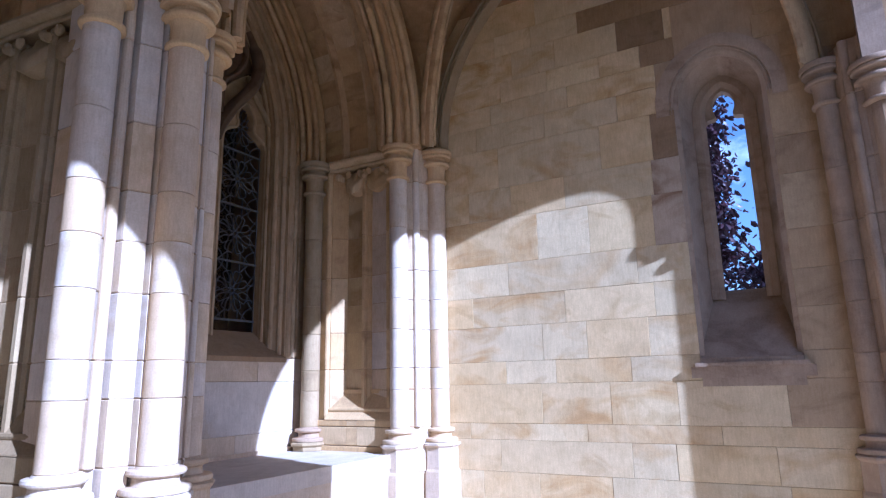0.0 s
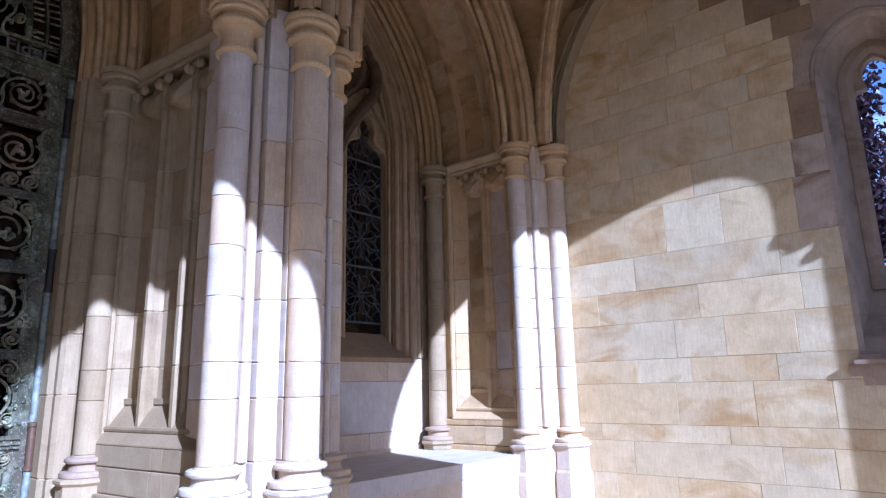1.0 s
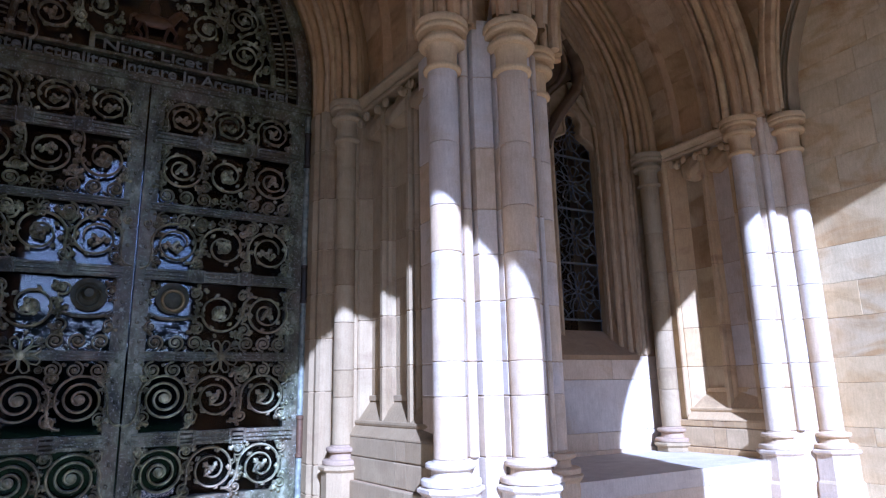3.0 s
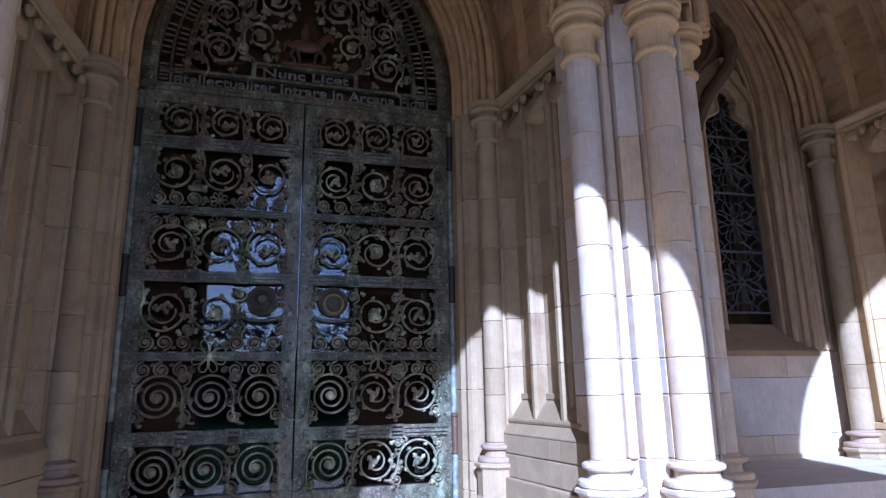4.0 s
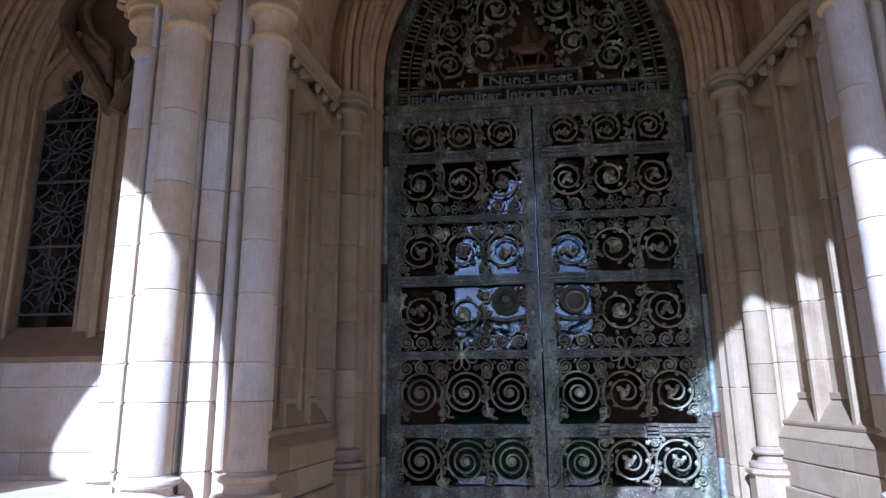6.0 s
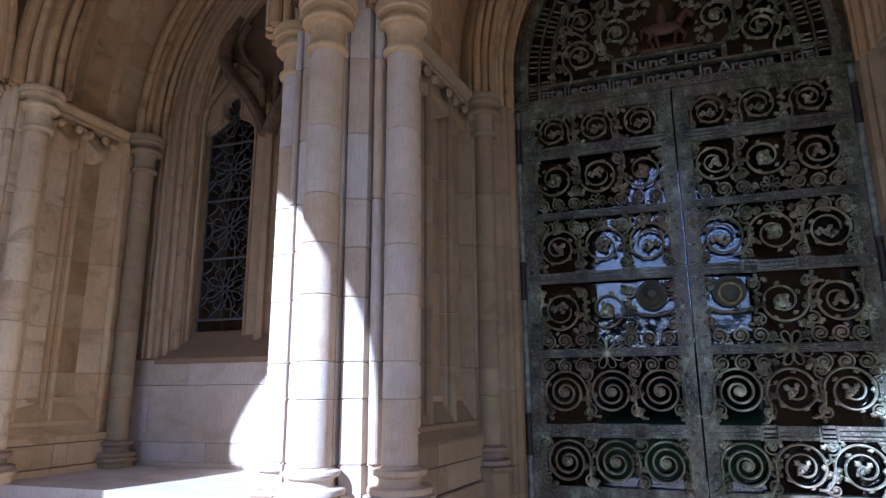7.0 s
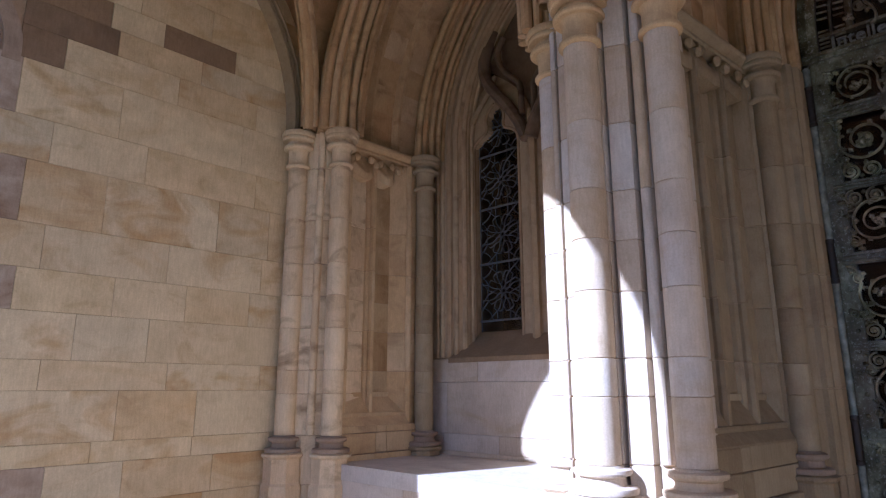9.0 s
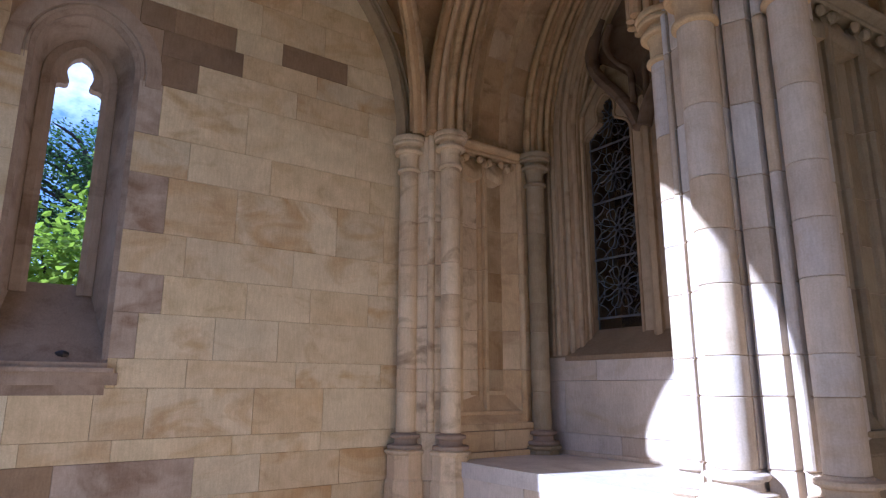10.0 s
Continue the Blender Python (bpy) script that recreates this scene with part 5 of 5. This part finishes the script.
# ---- coursed stone of the side walls ----
JOINTS = {
    1: {0: (0.4, 1.1, 1.9), 1: (0.15, 1.23, 1.76, 2.21), 2: (0.2, 0.79, 1.08, 2.06), 3: (0.5, 1.38, 2.31), 4: (0.1, 0.75, 1.2, 1.71), 5: (1.04, 1.59, 1.99), 6: (0.9, 1.34, 1.68), 7: (0.84, 1.49, 2.26), 8: (0.94, 1.94), 9: (0.8, 1.27, 1.68), 10: (0.78, 1.44, 1.89, 2.27),
        11: (0.76, 1.14, 1.99), 12: (0.99, 1.57, 2.18), 13: (0.67, 1.37, 2.04), 14: (0.79, 1.1, 1.53, 1.94), 15: (0.0, 0.6, 0.95, 1.45, 1.83), 16: (0.2, 0.75, 1.25, 1.65, 1.98), 17: (0.5, 1.0, 1.6), 18: (0.2, 0.9, 1.7), 19: (0.5, 1.3)},
    -1: {0: (0.4, 1.1, 1.9), 1: (0.7, 1.3, 2.0), 2: (0.35, 1.08, 1.49, 2.05), 3: (0.18, 0.62, 1.3, 1.9), 4: (0.10, 0.5, 0.78, 1.42, 1.91), 5: (0.6, 0.99, 1.7, 2.36), 6: (0.69, 1.14, 1.56), 7: (0.81, 1.33, 1.78, 2.24), 8: (0.92, 1.64, 2.32), 9: (0.78, 1.22, 1.96, 2.36), 10: (0.89, 1.44, 2.23),
         11: (0.69, 1.25, 2.1), 12: (0.63, 0.9, 1.6, 2.2), 13: (0.62, 1.19, 1.75), 14: (0.72, 1.13, 1.47, 2.0), 15: (0.45, 0.96, 1.3, 1.8), 16: (0.2, 0.75, 1.15, 1.6, 2.1), 17: (0.5, 1.0, 1.6), 18: (0.2, 0.9, 1.7), 19: (0.5, 1.3)}}
rng = random.Random(5)


def block(y0, y1, z0, z1, sx, lift):
    e, g, x = 0.0020, 0.0008, WALL_X
    a, b, c, d = y0 + g, y1 - g, z0 + g, z1 - g
    v = [(x + 0.02, a, c), (x + 0.02, b, c), (x + 0.02, b, d), (x + 0.02, a, d), (x + e - lift, a, c), (x + e - lift, b, c), (x + e - lift, b, d), (x + e - lift, a, d),
         (x - lift, a + e, c + e), (x - lift, b - e, c + e), (x - lift, b - e, d - e), (x - lift, a + e, d - e)]
    f = [(4, 5, 9, 8), (5, 6, 10, 9), (6, 7, 11, 10), (7, 4, 8, 11), (8, 9, 10, 11), (0, 1, 5, 4), (1, 2, 6, 5), (2, 3, 7, 6), (3, 0, 4, 7)]
    return mirror((v, f), sx)


DARK_STONES = {1: [(0.66, 3.0), (0.85, 3.85), (0.7, 3.65), (1.0, 4.1), (0.4, 4.1), (0.1, 3.9)], -1: [(0.78, 3.17), (0.56, 3.27), (0.92, 3.62), (0.68, 3.66), (0.70, 3.49), (1.93, 3.59), (0.27, 0.76)]}
BLOTCHED_STONES = {1: [(0.7, 2.4), (0.7, 2.65)], -1: [(0.61, 2.97), (0.63, 1.79), (0.61, 1.52), (0.63, 2.39), (0.54, 2.67), (0.65, 0.70)]}
for sx, wall in ((1, wall_east), (-1, wall_west)):
    cy, half = LANCET[sx][0], LANCET[sx][1]
    for row, (z0, z1) in enumerate(zip(WALL_BEDS, WALL_BEDS[1:])):
        cuts = [-0.46, *JOINTS[sx][row], 2.62]
        spans = list(zip(cuts, cuts[1:]))
        if 1.27 < z1 and z0 < 3.75:            # keep clear of the window
            grow = 0.0 if z1 < 3.25 else 0.11
            lo, hi = cy - half - grow, cy + half + grow
            if z0 > 3.5:
                lo, hi = cy - 0.26, cy + 0.26
            spans = [s for a, b in spans for s in ((a, min(b, lo)), (max(a, hi), b)) if s[1] - s[0] > 0.03]
        for a, b in spans:
            def holds(spots):
                return any(a < y < b and z0 < z < z1 for y, z in spots)
            # SHADY darkens the east wall's front end by colour, where less light reaches
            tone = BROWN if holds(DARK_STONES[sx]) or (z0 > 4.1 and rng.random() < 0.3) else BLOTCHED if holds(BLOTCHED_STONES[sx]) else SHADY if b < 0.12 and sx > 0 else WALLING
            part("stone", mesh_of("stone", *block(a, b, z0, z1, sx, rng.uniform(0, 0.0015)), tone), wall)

# ---- outside: trees seen through the side windows, a hedge line beyond the front ----
def foliage(name, colour, through_light=0.35):
    m, n, l, b = nodes_of(name)
    geo = n.new("ShaderNodeNewGeometry")
    lo, hi = tuple(v * 0.55 for v in colour), tuple(min(v * 1.5, 1) for v in colour)
    l.new(ramp(n, l, geo.outputs["Random Per Island"], [(0.0, lo), (0.6, colour), (1.0, hi)]), b.inputs["Base Color"])
    b.inputs["Roughness"].default_value = 0.45
    b.inputs["Subsurface Weight"].default_value = 0.0
    tr = n.new("ShaderNodeBsdfTranslucent")
    tr.inputs["Color"].default_value = (*hi, 1)
    mx = n.new("ShaderNodeMixShader")
    mx.inputs[0].default_value = through_light
    l.new(b.outputs[0], mx.inputs[1])
    l.new(tr.outputs[0], mx.inputs[2])
    l.new(mx.outputs[0], n["Material Output"].inputs["Surface"])
    return m


COPPER_LEAF = foliage("copper_beech_leaf", (0.034, 0.014, 0.017), 0.2)
GREEN_LEAF = foliage("green_leaf", (0.06, 0.11, 0.025), 0.4)
BRIGHT_LEAF = foliage("bright_leaf", (0.19, 0.26, 0.02), 0.5)
BARK = plain("bark", (0.055, 0.042, 0.035), 0.9, 0, 0.5, 14)


def leaves(rnd, spots, size, droop):
    v, f = [], []
    for x, y, z in spots:
        s = size * rnd.uniform(0.6, 1.25)
        a, t = rnd.uniform(0, 6.28), rnd.uniform(-0.9, 0.9)
        d = Vector((math.cos(a), math.sin(a), -droop + rnd.uniform(-0.5, 0.5))).normalized()
        side = d.cross(Vector((math.sin(t), 0.2, math.cos(t)))).normalized()
        up = side.cross(d) * 0.12
        p, k = Vector((x, y, z)), len(v)
        v += [tuple(p), tuple(p + d * s * 0.35 + side * s * 0.30 - up * s), tuple(p + d * s * 0.75 + side * s * 0.22 - up * s), tuple(p + d * s), tuple(p + d * s * 0.75 - side * s * 0.22 - up * s), tuple(p + d * s * 0.35 - side * s * 0.30 - up * s), tuple(p + d * s * 0.55)]
        f += [(k, k + 1, k + 6), (k + 1, k + 2, k + 6), (k + 2, k + 3, k + 6), (k + 3, k + 4, k + 6), (k + 4, k + 5, k + 6), (k + 5, k, k + 6)]
    return v, f


def limb(points, r0, r1, n=7):
    """A tapered bough along points in space."""
    pts = bent(points, 4)
    v, f, m = [], [], len(pts)
    for i, p in enumerate(pts):
        a, b = Vector(pts[max(i - 1, 0)]), Vector(pts[min(i + 1, m - 1)])
        d = (b - a).normalized()
        e = d.cross(Vector((0.3, 0.9, 0.1))).normalized()
        g = d.cross(e)
        r = r0 + (r1 - r0) * i / (m - 1)
        for k in range(n):
            t = 2 * math.pi * k / n
            v.append(tuple(Vector(p) + e * r * math.cos(t) + g * r * math.sin(t)))
    for i in range(m - 1):
        f += [(i * n + k, i * n + (k + 1) % n, i * n + n + (k + 1) % n, i * n + n + k) for k in range(n)]
    return v, f


def tree(name, label, trunk_at, boughs, sprays, per, spread, size, droop, material, seed, flat=1.2):
    """A tapered trunk, boughs, and leaves in sprays along hanging twigs."""
    rnd = random.Random(seed)
    t = empty(name, label, "tree")
    x, y = trunk_at
    top = boughs[0][0]
    part("trunk", mesh_of("trunk", *limb([(x, y, -0.3), (x + 0.05, y, 1.2), top], 0.22, 0.13), BARK, True), t)
    for b in boughs:
        part("bough", mesh_of("bough", *limb(b, 0.075, 0.012), BARK, True), t)
    spots = []
    for cx, cy, cz in sprays:
        for _ in range(per):
            spots.append((cx + rnd.gauss(0, spread), cy + rnd.gauss(0, spread), cz + rnd.gauss(0, spread * flat)))
    part("crown", mesh_of("crown", *leaves(rnd, spots, size, droop), material), t)
    return t


rnd = random.Random(21)
sprays = []
for k in range(46):                                   # hanging curtain of dark leaves
    z = rnd.uniform(1.2, 6.8)
    y = rnd.uniform(1.02, 3.4) + 0.10 * math.sin(z * 2.3)
    sprays.append((rnd.uniform(9.6, 11.5), y, z))
for k in range(16):
    z = rnd.uniform(0.8, 3.55)
    sprays.append((rnd.uniform(9.6, 10.6), rnd.uniform(-0.9, 0.9) + max(0, z - 2.9) * 0.9, z))
for k in range(14):
    sprays.append((10.0 + rnd.uniform(-0.2, 0.2), 0.90 + 0.08 * math.sin(k * 1.7), 3.0 + k * 0.21))
boughs = [[(11.6, 3.2, 4.4), (11.0, 2.2, 5.6), (10.4, 1.2, 6.0), (10.1, 0.8, 5.2)], [(11.6, 3.2, 4.2), (10.8, 2.0, 4.4), (10.2, 1.0, 3.9), (10.0, 0.4, 3.0)], [(11.6, 3.2, 4.2), (11.8, 4.2, 5.4), (11.5, 5.0, 6.2)]]
tree("copper_beech", "copper beech tree with drooping dark purple leaves", (11.8, 3.4), boughs, sprays, 150, 0.16, 0.12, 0.9, COPPER_LEAF, 4)

sprays = []
for k in range(70):
    sprays.append((-14.5 + rnd.uniform(-1.2, 1.2), rnd.uniform(-1.6, 4.2), 6.9 - abs(rnd.gauss(0, 1.5)) - 0.1))
for k in range(36):
    sprays.append((-14.2 + rnd.uniform(-0.6, 0.6), rnd.uniform(-0.4, 2.0), rnd.uniform(3.2, 6.3)))
boughs = [[(-14.9, 1.9, 3.0), (-14.6, 1.4, 4.4), (-14.4, 0.9, 5.4), (-14.2, 0.3, 6.1)], [(-14.9, 1.9, 3.4), (-14.3, 1.2, 4.6), (-14.0, 0.5, 4.9), (-13.8, -0.4, 5.3)], [(-14.9, 1.9, 3.6), (-14.6, 1.5, 5.2), (-14.4, 1.2, 6.3)], [(-14.9, 1.9, 3.2), (-14.2, 0.8, 3.8), (-14.0, 0.2, 4.2)], [(-14.9, 1.9, 3.2), (-15.0, 2.8, 4.6), (-14.8, 3.4, 5.8)]]
for k in range(16):                                   # twigs under the leaf pads
    y, z = rnd.uniform(-0.6, 2.6), rnd.uniform(4.2, 6.6)
    boughs.append([(-14.5, 1.4 + 0.2 * (y - 1.4), z - 0.7), (-14.4, 0.5 * (y + 1.4), z - 0.2), (-14.2, y, z)])
tree("locust_tree", "airy green tree with fine leaves and bare dark boughs", (-14.9, 2.0), boughs, sprays, 190, 0.30, 0.085, 0.2, GREEN_LEAF, 5, 0.30)
sprays = [(-8.2 + rnd.uniform(-0.5, 0.5), rnd.uniform(-1.2, 2.2), 2.75 - abs(rnd.gauss(0, 0.5))) for k in range(34)] + [(-8.6 + rnd.uniform(-0.2, 0.2), rnd.uniform(0.55, 1.15), rnd.uniform(2.9, 3.6)) for k in range(4)]
boughs = [[(-8.4, 0.6, 1.2), (-8.3, 0.5, 2.0), (-8.2, 0.3, 2.7)], [(-8.4, 0.6, 1.2), (-8.5, 1.0, 2.0), (-8.3, 1.3, 2.8)], [(-8.4, 0.6, 1.2), (-8.6, 0.0, 2.2), (-8.3, -0.5, 2.7)]]
tree("leafy_shrub", "tall shrub with bright sunlit green leaves outside the window", (-8.4, 0.6), boughs, sprays, 150, 0.20, 0.125, 0.3, BRIGHT_LEAF, 6)

DARK_LEAF = foliage("dark_leaf", (0.018, 0.026, 0.014), 0.1)

# a low clipped hedge across the way in front of the porch, and a lawn bank
hedge_rnd = random.Random(9)
spots = [(hedge_rnd.uniform(-26, 26), -34 + hedge_rnd.uniform(-1.2, 1.2), hedge_rnd.uniform(-0.3, 4.0) + 0.4 * math.sin(k * 0.37)) for k in range(5200)]
spots += [(hedge_rnd.uniform(-26, 26), -34 + hedge_rnd.uniform(-1.2, 1.2), hedge_rnd.uniform(3.4, 6.2)) for k in range(2200)]
tagged(part("far_hedge", mesh_of("far_hedge", *leaves(hedge_rnd, spots, 0.7, 0.3), DARK_LEAF)), "distant line of dark green trees", "trees", kind="stuff")

bank = [(-30 + 0.5 * i, -35.2 + dy, z * (1 + 0.10 * math.sin(i * 0.9) + 0.07 * math.sin(i * 2.3))) for i in range(121) for dy, z in ((1.4, -0.3), (1.2, 2.4), (0.5, 3.5), (-0.6, 3.6), (-1.4, -0.3))]
tagged(part("far_bank", mesh_of("far_bank", bank, [(i * 5 + k, i * 5 + k + 1, i * 5 + k + 6, i * 5 + k + 5) for i in range(120) for k in range(4)], DARK_LEAF)), "dense dark hedge under the distant trees", "hedge", kind="stuff")
GRASS = plain("grass", (0.035, 0.055, 0.018), 1.0, 0, 0.5, 3)
GRASS.node_tree.nodes["Principled BSDF"].inputs["Specular IOR Level"].default_value = 0.0
tagged(part("lawn", mesh_of("lawn", *box(-60, 60, -60, -2.2, -0.32, -0.28), GRASS)), "mown lawn in front of the porch", "lawn", kind="structure")

# a dark clump of debris left on the west window's sill
debris = lump(-4.345, 0.33, 1.425, 0.030, 0.040, 0.022, 9, 6)
tagged(part("debris", mesh_of("debris", [(x + 0.006 * math.sin(40 * z + 60 * y), y + 0.006 * math.cos(50 * x), z) for x, y, z in debris[0]], debris[1], DARK_BRONZE, True)), "small dark clump of debris on the stone sill", "debris")
